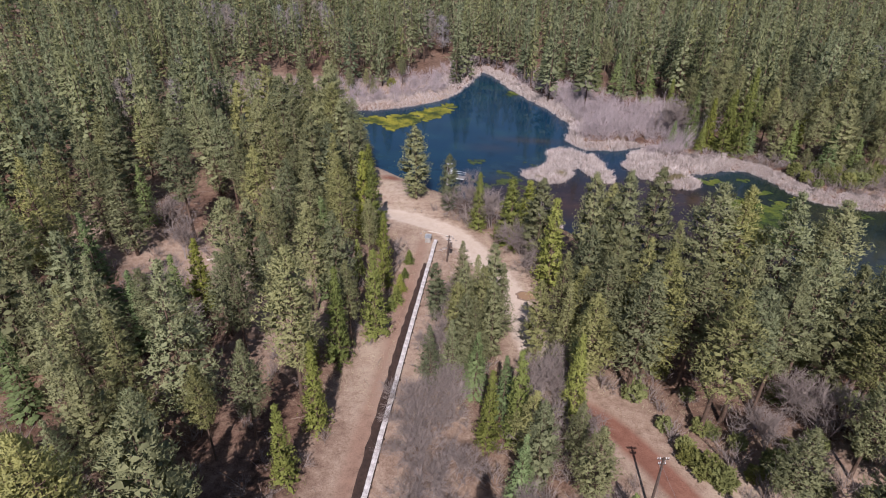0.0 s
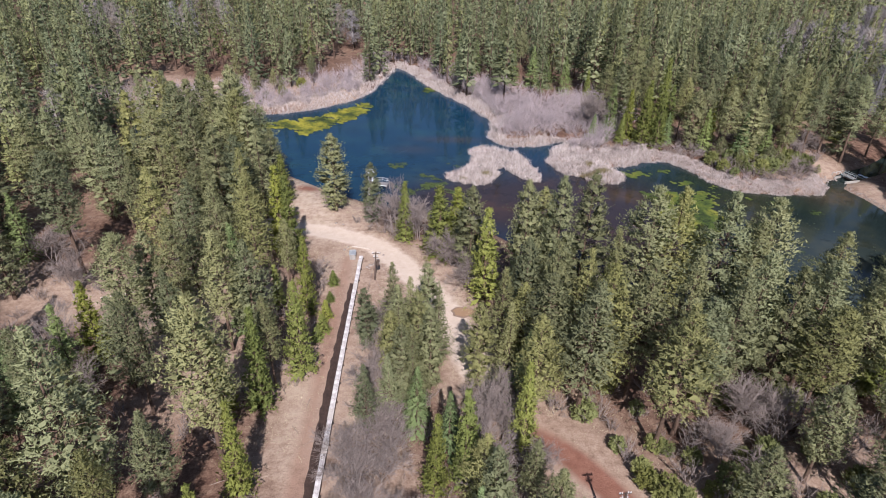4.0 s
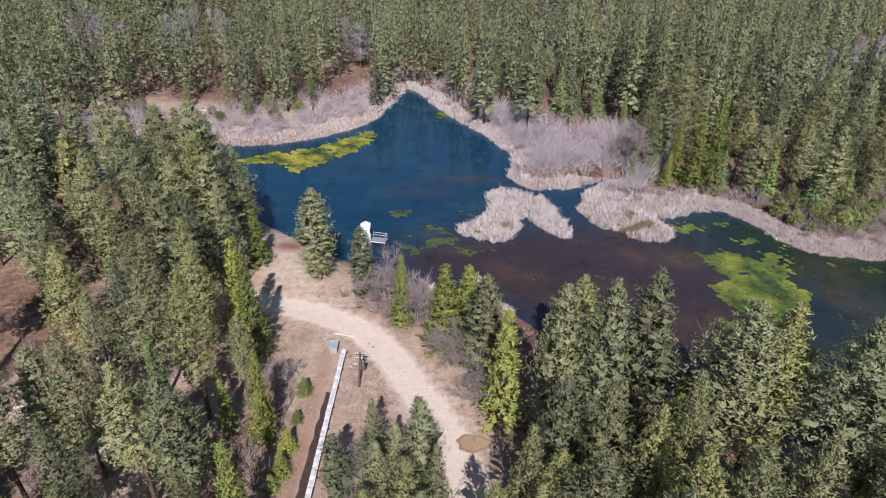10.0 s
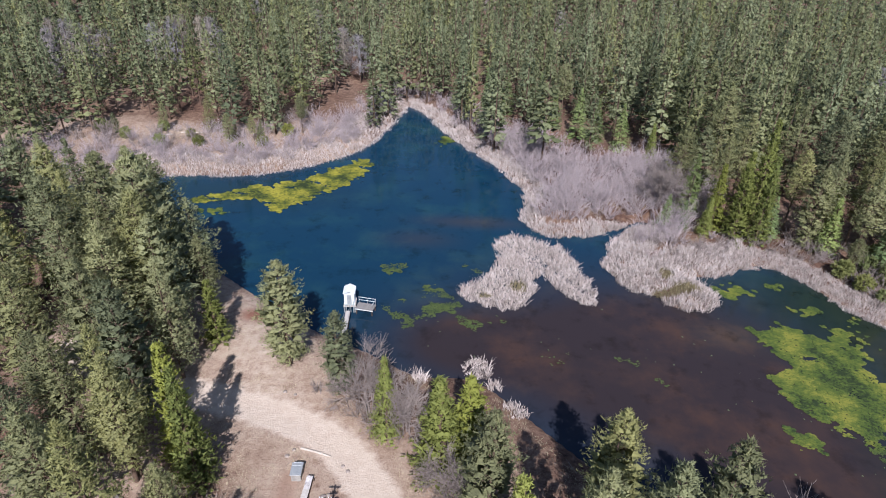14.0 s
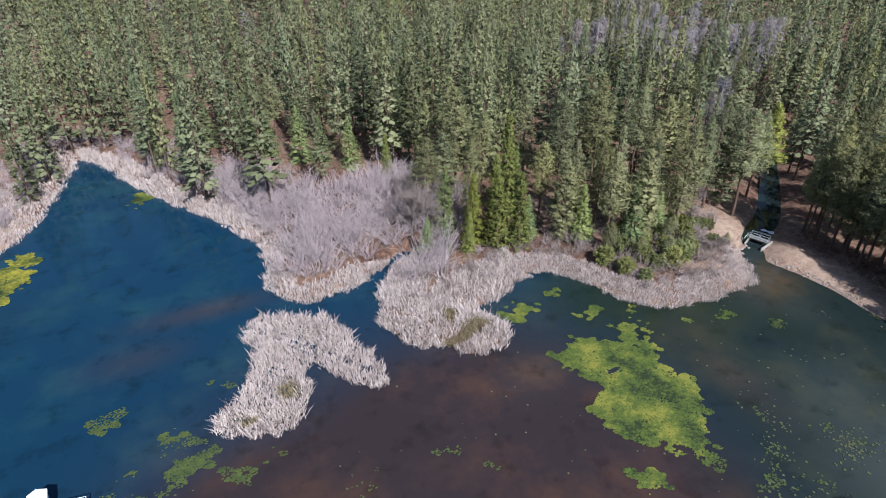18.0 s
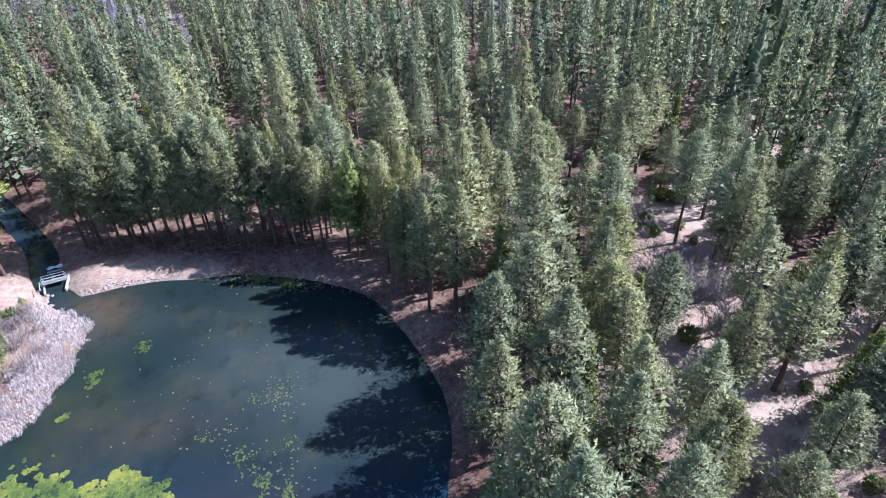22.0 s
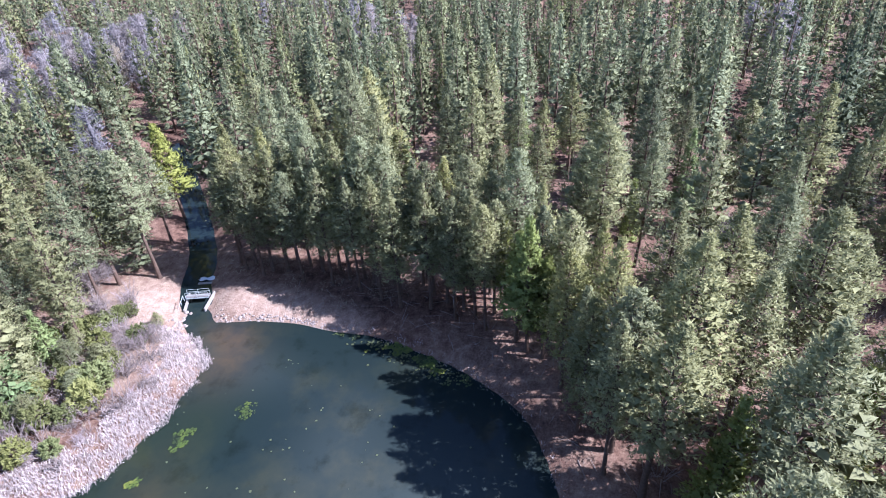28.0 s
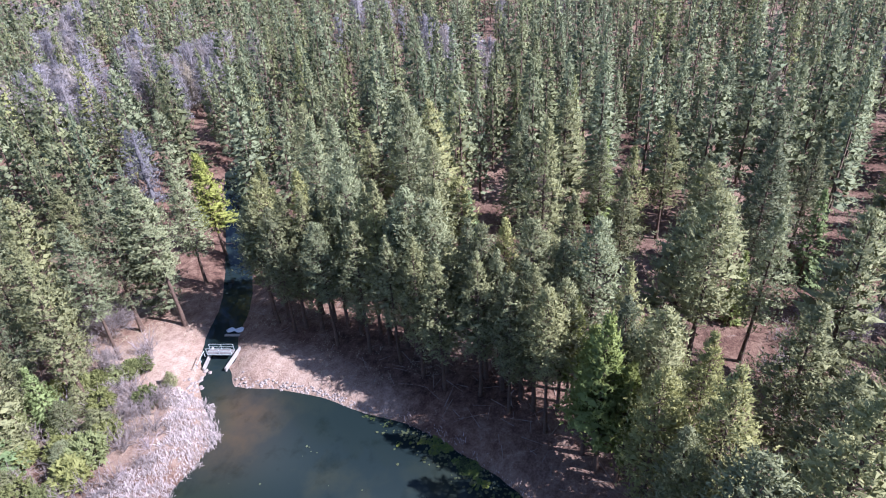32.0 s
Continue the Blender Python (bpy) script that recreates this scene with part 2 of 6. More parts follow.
def box(bm, size, at=(0, 0, 0), rot=None, bevel=0.0):
    """A bevelled block added to bm."""
    m = Matrix.Translation(at) @ (rot or Matrix()) @ Matrix.Diagonal((*size, 1))
    r = bmesh.ops.create_cube(bm, size=1, matrix=m)
    if bevel:
        e = list({e for v in r["verts"] for e in v.link_edges})
        bmesh.ops.bevel(bm, geom=e, offset=bevel, segments=1, affect="EDGES", clamp_overlap=True)
    return bm


def rod(bm, a, b, r0, r1=None, seg=6):
    """A tapered rod from a to b added to bm."""
    a, b = Vector(a), Vector(b)
    d = b - a
    q = d.to_track_quat("Z", "Y").to_matrix().to_4x4()
    bmesh.ops.create_cone(bm, cap_ends=True, segments=seg, radius1=r0, radius2=r0 if r1 is None else r1, depth=d.length, matrix=Matrix.Translation((a + b) / 2) @ q)
    return bm


def rods(segs, sides=4):
    """Vertices and triangles of many tapered sticks (a, b, ra, rb), open at the ends."""
    a, b = np.array([s[0] for s in segs]), np.array([s[1] for s in segs])
    ra, rb = np.array([s[2] for s in segs]), np.array([s[3] for s in segs])
    d = b - a
    d = d / np.maximum(np.linalg.norm(d, axis=1, keepdims=True), 1e-6)
    up = np.where(np.abs(d[:, 2:3]) > 0.9, np.array([[1.0, 0, 0]]), np.array([[0, 0, 1.0]]))
    u = np.cross(d, up)
    u /= np.linalg.norm(u, axis=1, keepdims=True)
    w = np.cross(d, u)
    ang = np.arange(sides) * 2 * np.pi / sides
    ring = u[:, None, :] * np.cos(ang)[None, :, None] + w[:, None, :] * np.sin(ang)[None, :, None]
    v = np.concatenate([a[:, None, :] + ring * ra[:, None, None], b[:, None, :] + ring * rb[:, None, None]], 1)
    i = np.arange(sides)
    j = (i + 1) % sides
    t = np.concatenate([np.stack([i, j, j + sides], 1), np.stack([i, j + sides, i + sides], 1)])
    f = (t[None] + (np.arange(len(segs)) * 2 * sides)[:, None, None]).reshape(-1, 3)
    return v.reshape(-1, 3), f


def join(*parts):
    vs, fs, n = [], [], 0
    for v, f in parts:
        vs.append(v)
        fs.append(np.asarray(f) + n)
        n += len(v)
    return np.concatenate(vs), np.concatenate(fs)


# ---- the plan: shoreline, roads, heights ----
BRIDGE = (85.4, 79.0)
EAST_SHORE = [(84.6, 77.0), (82.8, 75.0), (84.0, 70.5), (84.8, 65), (84.5, 59.5), (84.7, 54), (83.2, 48), (81.2, 42), (77, 35.2), (72, 32), (66.5, 29.6), (60, 27.3), (54, 26.4)]
SOUTH_SHORE = [(48.5, 27.2), (40, 29.5), (31, 34), (23, 39), (15, 45), (8, 52), (2, 57.5), (-5, 57.8), (-11.9, 61.7), (-17, 64), (-25, 69), (-32.5, 74.6), (-43.5, 82.5), (-50, 85.5), (-62, 88), (-74, 94)]
NORTH_SHORE = [(-80, 103), (-76, 111), (-68, 113.2), (-58, 114.8), (-46, 116), (-35, 122.5), (-26, 133), (-21.7, 150), (-19.4, 167), (-17, 168), (-11, 159), (-3, 141), (5.5, 128), (10, 118), (12.2, 111), (11, 101.5), (13.5, 96), (19.4, 95.8), (26.5, 98.8), (31, 102)]
PENINSULA = [(33, 101), (26.5, 95), (23.2, 86), (25, 80), (29.4, 77.8), (31, 75.2), (36, 75.8), (36.2, 80), (34.8, 83.3), (40, 84.8), (47, 88.2), (51.5, 85.8), (54.5, 80), (57, 75), (61, 72.3), (66, 71.6), (74.2, 71.6), (77.2, 73.6), (79.2, 76.3), (82.4, 79.8)]
CHANNEL = [(83.5, 80.5), (88.5, 84.5), (96, 88.5), (112, 102), (130, 118), (132, 115.5), (114, 98.5), (97.5, 84.5), (90, 80.5), (85.8, 77.6)]


def smooth_loop(points, per=6):
    """A closed Catmull-Rom curve."""
    p = np.array(points, float)
    out = []
    for i in range(len(p)):
        a, b, c, d = p[i - 1], p[i], p[(i + 1) % len(p)], p[(i + 2) % len(p)]
        for t in np.linspace(0, 1, per, endpoint=False):
            out.append(0.5 * (2 * b + (c - a) * t + (2 * a - 5 * b + 4 * c - d) * t * t + (3 * b - a - 3 * c + d) * t ** 3))
    return np.array(out)


def smooth_line(points, per=8):
    p = np.array([points[0], *points, points[-1]], float)
    out = []
    for i in range(1, len(p) - 2):
        a, b, c, d = p[i - 1], p[i], p[i + 1], p[i + 2]
        for t in np.linspace(0, 1, per, endpoint=False):
            out.append(0.5 * (2 * b + (c - a) * t + (2 * a - 5 * b + 4 * c - d) * t * t + (3 * b - a - 3 * c + d) * t ** 3))
    return np.array(out + [p[-1]])


def dist_line(q, line):
    """Distance of the points q to a polyline."""
    best = np.full(len(q), 1e9)
    for a, b in zip(line[:-1], line[1:]):
        d = b - a
        t = np.clip(((q - a) @ d) / max(d @ d, 1e-9), 0, 1)
        best = np.minimum(best, np.hypot(*(q - a - t[:, None] * d).T))
    return best


def inside(q, loop):
    x, y = q[:, 0], q[:, 1]
    r = np.zeros(len(q), bool)
    for (x0, y0), (x1, y1) in zip(loop, np.roll(loop, -1, 0)):
        if y0 == y1:
            continue
        c = ((y0 > y) != (y1 > y)) & (x < (x1 - x0) * (y - y0) / (y1 - y0) + x0)
        r ^= c
    return r


LAKE = smooth_loop(EAST_SHORE + SOUTH_SHORE + NORTH_SHORE + PENINSULA, 4)
STREAM = smooth_loop(CHANNEL, 3)
ROAD = smooth_line([(-48, 58), (-36, 53.5), (-27, 51.5), (-20, 49.8), (-13, 46.6), (-8, 41.5), (-4.5, 36), (-1.5, 31), (1.5, 24), (4, 16), (8, 9), (13, 4), (17, -1), (22, -8), (30, -18)])
FLUME = smooth_line([(-13.6, 41.6), (-13.0, 20), (-12.2, -4), (-11, -40)], 10)
DAM = smooth_line([(-20, 52), (-26, 62), (-30, 70)], 6)


def signed(q, loop):
    near = np.concatenate([loop, loop[:1]])
    d = dist_line(q, near)
    return np.where(inside(q, loop), -d, d)


def waves(x, y, s, k):
    """Smooth relief from a few sines, between -1 and 1."""
    return (np.sin(x / s + 1.3 * k) * np.cos(y / (s * 1.17) - 0.7 * k) + 0.6 * np.sin((x + 0.7 * y) / (s * 0.61) + k) + 0.4 * np.cos((y - 0.4 * x) / (s * 0.43) + 2 * k)) / 2


def height(q):
    """Ground height at the points q, with the distance to the water."""
    q = np.asarray(q, float)
    x, y = q[:, 0], q[:, 1]
    d = np.minimum(signed(q, LAKE), signed(q, STREAM))
    out = np.maximum(d, 0)
    rise = 1.25 * (1 - np.exp(-out / 2.2)) + 0.004 * out
    rough = np.clip(out / 12, 0, 1)
    h = rise + rough * (0.5 * waves(x, y, 17, 1) + 0.25 * waves(x, y, 6.3, 2)) + 0.012 * np.maximum(np.hypot(x - 20, y - 60) - 160, 0)
    south = np.clip((48 - y) / 20, 0, 1) * np.clip((60 - x) / 40, 0, 1) * np.clip(out / 12, 0, 1)
    h = h - 1.0 * south
    lane = np.minimum(dist_line(q, ROAD), dist_line(q, FLUME) - 3)
    flat = np.clip(1 - lane / 8, 0, 1) * np.clip(out / 6, 0, 1)
    h = h * (1 - flat) + flat * (0.75 - 0.012 * np.clip(40 - y, 0, 60))
    h = np.where(d < 0, np.maximum(-2.2, 0.30 * d), h)
    return h, d


def ground_z(x, y):
    return float(height(np.array([[x, y]]))[0][0])


# ---- ground ----
def axis(lo, hi, step, far):
    mid = np.arange(lo, hi + step, step)
    out, s, p = [], step, mid[-1]
    while p < far:
        s *= 1.35
        p += s
        out.append(p)
    low, s, p = [], step, mid[0]
    while p > -far:
        s *= 1.35
        p -= s
        low.append(p)
    return np.concatenate([low[::-1], mid, out])


gx, gy = axis(-95, 145, 1.0, 2600), axis(-45, 190, 1.0, 2600)
GX, GY = np.meshgrid(gx, gy)
GQ = np.stack([GX.ravel(), GY.ravel()], 1)
GH, GD = height(GQ)
idx = np.arange(len(GQ)).reshape(GX.shape)
quads = np.stack([idx[:-1, :-1], idx[:-1, 1:], idx[1:, 1:], idx[1:, :-1]], -1).reshape(-1, 4)
ground_me = tri_mesh("ground", np.column_stack([GQ, GH]), quads, M_GROUND)
road_d = dist_line(GQ, ROAD)
track = np.clip(1.2 - road_d / 2.6, 0, 1) * np.clip((GQ[:, 1] - 8) / 8, 0, 1)
yard = np.exp(-(((GQ[:, 0] + 1.5) / 5.5) ** 2 + ((GQ[:, 1] - 32) / 6.5) ** 2))
flume_d = dist_line(GQ, FLUME + np.array([4.2, 0]))
track = np.maximum(track, np.maximum(0.42 * yard, 0.20 * np.clip(1.2 - flume_d / 2.2, 0, 1)))
red = np.clip(1.2 - road_d / 2.0, 0, 1) * np.clip((12 - GQ[:, 1]) / 8, 0, 1)
red = np.maximum(red, 0.45 * np.exp(-(dist_line(GQ, FLUME + np.array([-2.2, 0])) / 1.7) ** 2))
track = np.maximum(track, 0.30 * np.exp(-(dist_line(GQ, DAM) / 5.0) ** 2))
red = np.maximum(red, 0.75 * np.exp(-(((GQ[:, 0] + 27.5) / 3.2) ** 2 + ((GQ[:, 1] - 67) / 2.4) ** 2)))
bed = np.clip(-GD / 1.5, 0, 1)
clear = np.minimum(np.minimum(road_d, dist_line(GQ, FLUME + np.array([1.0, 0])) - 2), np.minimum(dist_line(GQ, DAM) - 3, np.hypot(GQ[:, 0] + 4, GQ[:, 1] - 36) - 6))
# pale outlet ground, and sun painted as a pale strip along the east bank
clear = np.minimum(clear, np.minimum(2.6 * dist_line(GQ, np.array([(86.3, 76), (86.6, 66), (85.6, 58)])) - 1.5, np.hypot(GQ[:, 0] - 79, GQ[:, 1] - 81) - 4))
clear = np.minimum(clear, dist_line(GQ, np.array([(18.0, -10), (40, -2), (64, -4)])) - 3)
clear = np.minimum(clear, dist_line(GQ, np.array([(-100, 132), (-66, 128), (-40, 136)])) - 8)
# sunlit gaps in the south-east and west woods, painted as paler soil
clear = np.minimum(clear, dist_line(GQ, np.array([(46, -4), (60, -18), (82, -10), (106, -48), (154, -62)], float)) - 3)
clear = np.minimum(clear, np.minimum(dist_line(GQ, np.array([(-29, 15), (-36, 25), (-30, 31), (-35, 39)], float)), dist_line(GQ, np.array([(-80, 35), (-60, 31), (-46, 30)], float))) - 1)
# 1 on clearings and painted sun patches, 0 on litter that carries tree shade
sunlit_open = np.clip(1.3 - clear / 7.0, 0.0, 1) + 0.35 * np.clip(waves(GQ[:, 0], GQ[:, 1], 6, 3), 0, 1)
cols = np.column_stack([track, red * 0.8, bed, np.clip(sunlit_open, 0, 1)]).astype(np.float32)
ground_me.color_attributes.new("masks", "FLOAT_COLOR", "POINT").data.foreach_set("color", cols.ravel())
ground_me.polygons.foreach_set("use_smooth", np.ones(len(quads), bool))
tagged(new("ground", ground_me), "reddish tan forest soil, needle litter darkened for tree shade, a pale dirt track and bare clearings painted paler where sunlit", "ground", kind="structure")

# ---- water ----
wx, wy = np.arange(-86, 136, 1.0), np.arange(22, 172, 1.0)
WX, WY = np.meshgrid(wx, wy)
WQ = np.stack([WX.ravel(), WY.ravel()], 1)
WD = np.minimum(signed(WQ, LAKE), signed(WQ, STREAM))
wid = np.arange(len(WQ)).reshape(WX.shape)
wq = np.stack([wid[:-1, :-1], wid[:-1, 1:], wid[1:, 1:], wid[1:, :-1]], -1).reshape(-1, 4)
wq = wq[(WD[wq] < 1.6).all(1)]
used = np.unique(wq)
remap = np.zeros(len(WQ), int)
remap[used] = np.arange(len(used))
WV = WQ[used]
water_me = tri_mesh("water", np.column_stack([WV, np.zeros(len(WV))]), remap[wq], M_WATER)


def blob(q, x, y, rx, ry):
    return np.exp(-(((q[:, 0] - x) / rx) ** 2 + ((q[:, 1] - y) / ry) ** 2))


deep, brown, teal, murk = np.array([0.005, 0.027, 0.054]), np.array([0.026, 0.020, 0.022]), np.array([0.0105, 0.0180, 0.0180]), np.array([0.013, 0.022, 0.011])
wb = np.clip(blob(WV, 24, 64, 24, 17) * 1.5 + 1.2 * blob(WV, 38, 44, 12, 11) + 0.75 * blob(WV, -1, 65, 9, 7), 0, 1)[:, None]
wt = np.clip((WV[:, 0] - 40 - 0.10 * (WV[:, 1] - 40)) / 13, 0, 1)[:, None]
wp = np.clip(1.2 * blob(WV, 63, 40, 9, 8) + 0.7 * blob(WV, 76, 69, 4, 8) + 0.5 * blob(WV, 68, 52, 9, 5), 0, 1)[:, None]
wm = np.clip(blob(WV, 52, 78, 12, 10) + blob(WV, 66, 68, 10, 5) + 0.7 * blob(WV, -45, 108, 20, 7), 0, 1)[:, None]
tint = deep * (1 - wb) + brown * wb
ws = np.clip(0.6 * blob(WV, 1, 99, 9, 2.2) + 0.4 * blob(WV, -8, 92, 6, 3) + 0.6 * blob(WV, 36, 69, 5, 3), 0, 0.8)[:, None]
tint = tint * (1 - ws) + np.array([0.036, 0.032, 0.032]) * ws
tint = tint * (1 - wt) + teal * wt
tint = tint * (1 - wp) + np.array([0.033, 0.043, 0.040]) * wp
we = np.clip(0.9 * blob(WV, 75, 69, 5, 3.5) + 0.8 * blob(WV, 60, 68, 6, 3) + 0.5 * blob(WV, 81, 72, 3, 4) + 0.5 * blob(WV, 57, 58, 3, 8), 0, 0.8)[:, None]
tint = tint * (1 - we) + np.array([0.034, 0.030, 0.026]) * we
tint = tint * (1 - 0.6 * wm) + murk * 0.6 * wm
water_me.color_attributes.new("tint_rgb", "FLOAT_COLOR", "POINT").data.foreach_set("color", np.column_stack([tint, np.ones(len(tint))]).astype(np.float32).ravel())
tagged(new("water", water_me), "still dark blue pond water, brown and teal in the shallows", "water", kind="structure")


# ---- trees ----
RNG = np.random.default_rng(7)


def tufts(centres, dirs, face, size, n, rng, slim=0.30):
    """n pointed blades round every centre, leaning along dirs, their flats turned towards face."""
    k = len(centres) * n
    s = np.repeat(size, n) * rng.uniform(0.7, 1.3, k)
    base = np.repeat(centres, n, 0) + rng.normal(0, 0.30, (k, 3)) * np.repeat(size, n)[:, None]
    d = np.repeat(dirs, n, 0) * 0.75 + rng.normal(0, 0.6, (k, 3)) * np.array([1, 1, 0.7])
    d /= np.linalg.norm(d, axis=1, keepdims=True)
    nrm = np.repeat(face, n, 0) + rng.normal(0, 0.60, (k, 3))
    side = np.cross(d, nrm)
    side /= np.maximum(np.linalg.norm(side, axis=1, keepdims=True), 1e-6)
    w = side * (s * slim)[:, None]
    a = base - d * s[:, None] * 0.35
    v = np.stack([a - w, a + w, base + d * s[:, None] * 0.75], 1).reshape(-1, 3)
    return v, np.arange(k * 3).reshape(-1, 3)


def blobs(c, axes, ax, side, rng):
    """Lumpy eight-faced clumps with semi-axes axes along ax, side and up."""
    p = np.array([(1, 0, 0), (-1, 0, 0), (0, 1, 0), (0, -1, 0), (0, 0, 1), (0, 0, -1.0)])
    t = np.array([(0, 2, 4), (2, 1, 4), (1, 3, 4), (3, 0, 4), (2, 0, 5), (1, 2, 5), (3, 1, 5), (0, 3, 5)])
    up = np.cross(ax, side)
    q = p[None] * rng.uniform(0.75, 1.25, (len(c), 6, 1))
    v = c[:, None] + ax[:, None] * (q[..., 0] * axes[:, :1])[..., None] + side[:, None] * (q[..., 1] * axes[:, 1:2])[..., None] + up[:, None] * (q[..., 2] * axes[:, 2:])[..., None]
    return v.reshape(-1, 3), (t[None] + (np.arange(len(c)) * 6)[:, None, None]).reshape(-1, 3)


def bough_form(kind, u):
    """Reach, lift and upturn of the boughs at the share u of the crown's height."""
    if kind == "pine":
        return np.minimum(1, ((1 - u) * 1.55 + 0.03) ** 0.9) * (0.6 + 0.4 * np.minimum(1, u * 4)), 0.50 * u, 0.16
    if kind == "round":
        return np.minimum(1, ((1 - u) * 2.0) ** 0.7 + 0.06) * (0.55 + 0.45 * np.minimum(1, u * 3)), 0.05 + 0.55 * u, 0.20
    if kind == "oak":
        return 1.15 * np.sqrt(np.clip(1 - (1.7 * u - 0.75) ** 2, 0.05, 1)), 0.35 + 0.7 * u, 0.1
    if kind == "cedar":
        return (1 - u) ** 0.75 + 0.03, 0.15 + 0.55 * u, 0.25
    return 1.12 * (1 - u) ** 0.95 + 0.03, -0.18 + 0.40 * u, 0.05


def core(h, r, base, kind, rng, rings=9, sides=5):
    """The dense uneven heart of a crown."""
    u = np.linspace(0.02, 0.97, rings)
    p = np.maximum(bough_form(kind, u)[0] * r, 0.02)
    a = np.arange(sides)[None] * 2 * np.pi / sides + np.arange(rings)[:, None] * 0.6
    q = p[:, None] * rng.uniform(0.6, 1.4, (rings, sides))
    z = np.repeat((h * (base + (1 - base) * u))[:, None], sides, 1) + rng.normal(0, 0.2, (rings, sides))
    v = np.stack([q * np.cos(a), q * np.sin(a), z], -1).reshape(-1, 3)
    i = (np.arange(rings - 1)[:, None] * sides + np.arange(sides)[None]).ravel()
    j = (np.arange(rings - 1)[:, None] * sides + (np.arange(sides)[None] + 1) % sides).ravel()
    return v, np.concatenate([np.stack([i, j, j + sides], 1), np.stack([i, j + sides, i + sides], 1)])


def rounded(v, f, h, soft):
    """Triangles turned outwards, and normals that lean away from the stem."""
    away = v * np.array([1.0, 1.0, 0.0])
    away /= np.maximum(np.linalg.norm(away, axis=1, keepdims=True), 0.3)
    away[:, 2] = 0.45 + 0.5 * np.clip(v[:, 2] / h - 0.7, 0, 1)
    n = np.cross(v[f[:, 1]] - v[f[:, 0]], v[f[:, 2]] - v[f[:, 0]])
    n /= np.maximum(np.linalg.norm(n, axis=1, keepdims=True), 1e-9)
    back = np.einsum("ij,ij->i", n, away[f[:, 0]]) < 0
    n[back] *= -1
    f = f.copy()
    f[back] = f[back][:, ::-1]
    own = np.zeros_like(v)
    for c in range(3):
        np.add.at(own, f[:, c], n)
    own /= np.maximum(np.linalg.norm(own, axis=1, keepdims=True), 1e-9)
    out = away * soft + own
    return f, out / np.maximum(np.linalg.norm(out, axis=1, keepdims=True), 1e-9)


def crown(h, r, base, kind, rng, whorls, arms, per, n, size, slim=0.2, body=0.48, heart=0.4, rise=0.35):
    """Crown of boughs in whorls: a clump each, with per sprays of n blades on the longest. Gives vertices, triangles, tints and branch sticks."""
    branches = whorls * arms
    lev = np.repeat(np.arange(whorls), arms)
    u = np.clip((lev + 0.3) / whorls + rng.normal(0, 0.55 / whorls, branches), 0, 0.985)
    z = h * (base + (1 - base) * u)
    prof, lift, turn_up = bough_form(kind, u)
    a = np.tile(np.arange(arms) * 2 * np.pi / arms, whorls) + lev * 1.17 + rng.normal(0, 0.30, branches)
    one_side = 1 + 0.12 * np.cos(a - rng.uniform(0, 6.28))
    wild = (0.85, 1.08) if kind in ("cedar", "fir") else (0.70, 1.14)
    ln = r * prof * one_side * rng.uniform(*wild, branches) * (1 + 0.07 * np.repeat(rng.normal(0, 1, whorls), arms))
    ln = np.maximum(ln, 0.25)
    out = np.stack([np.cos(a), np.sin(a), lift + rng.normal(0, 0.10, branches)], 1)
    out /= np.linalg.norm(out, axis=1, keepdims=True)
    side = np.stack([-np.sin(a), np.cos(a), np.zeros(branches)], 1)
    root = np.stack([np.zeros(branches), np.zeros(branches), z - 0.10 * ln], 1)
    gap = h * (1 - base) / whorls
    dense = 1.25 if kind in ("cedar", "fir") else 1.12
    axes = np.stack([ln * 0.45, np.maximum(ln * np.pi / arms * 0.55, 0.2), np.maximum(0.40 * gap + 0.08 * ln, 0.18)], 1) * dense * rng.uniform(0.8, 1.2, (branches, 3))
    mid = root + out * (ln * 0.58)[:, None]
    mid[:, 2] += turn_up * ln * 0.4
    own = rng.normal(0, 0.05, branches)
    if body:
        v0, f0 = blobs(mid, axes * body, out, side, rng)
        tone = np.repeat(own, 6)
    else:
        v0, f0 = core(h, r * heart, base, kind, rng)
        tone = np.zeros(len(v0))
    k = np.maximum(np.round(per * (0.35 + 0.65 * ln / r)), 2).astype(int)
    i = np.repeat(np.arange(branches), k)
    m = len(i)
    up = np.cross(out, side)
    way = rng.normal(0, 1, (m, 3)) + np.array([0.55, 0, 0.3])
    way /= np.linalg.norm(way, axis=1, keepdims=True)
    rho = rng.uniform(0.6, 1.2, (m, 1))
    c = mid[i] + out[i] * ((rho * way)[:, 0] * axes[i, 0])[:, None] + side[i] * ((rho * way)[:, 1] * axes[i, 1])[:, None] + up[i] * ((rho * way)[:, 2] * axes[i, 2])[:, None]
    face = out[i] * way[:, :1] + side[i] * way[:, 1:2] + up[i] * way[:, 2:] + np.array([0, 0, 0.15])
    v, f = tufts(c, face * 0.45 + out[i] * 0.35 + np.array([0, 0, rise + turn_up]), face, size * rng.uniform(0.75, 1.25, m), n, rng, slim)
    tone = np.concatenate([tone, np.repeat(own[i] + rng.normal(0, 0.05, m), n * 3)])
    v, f = join((v0, f0), (v, f))
    tz = h * (1 - np.array([0.0, 0.012, 0.025, 0.04]))
    top = tufts(np.stack([np.zeros(4), np.zeros(4), tz - size], 1), np.tile([[0, 0, 1.0]], (4, 1)), rng.normal(0, 1, (4, 3)), np.full(4, size), n, rng, slim)
    tone = np.concatenate([tone, np.zeros(len(top[0]))])
    sticks = [(root[j], root[j] + out[j] * ln[j] * 0.75, 0.03 + 0.012 * r * prof[j], 0.012) for j in range(0, branches, 2)]
    v, f = join((v, f), top)
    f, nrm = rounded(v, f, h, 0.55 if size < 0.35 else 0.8)
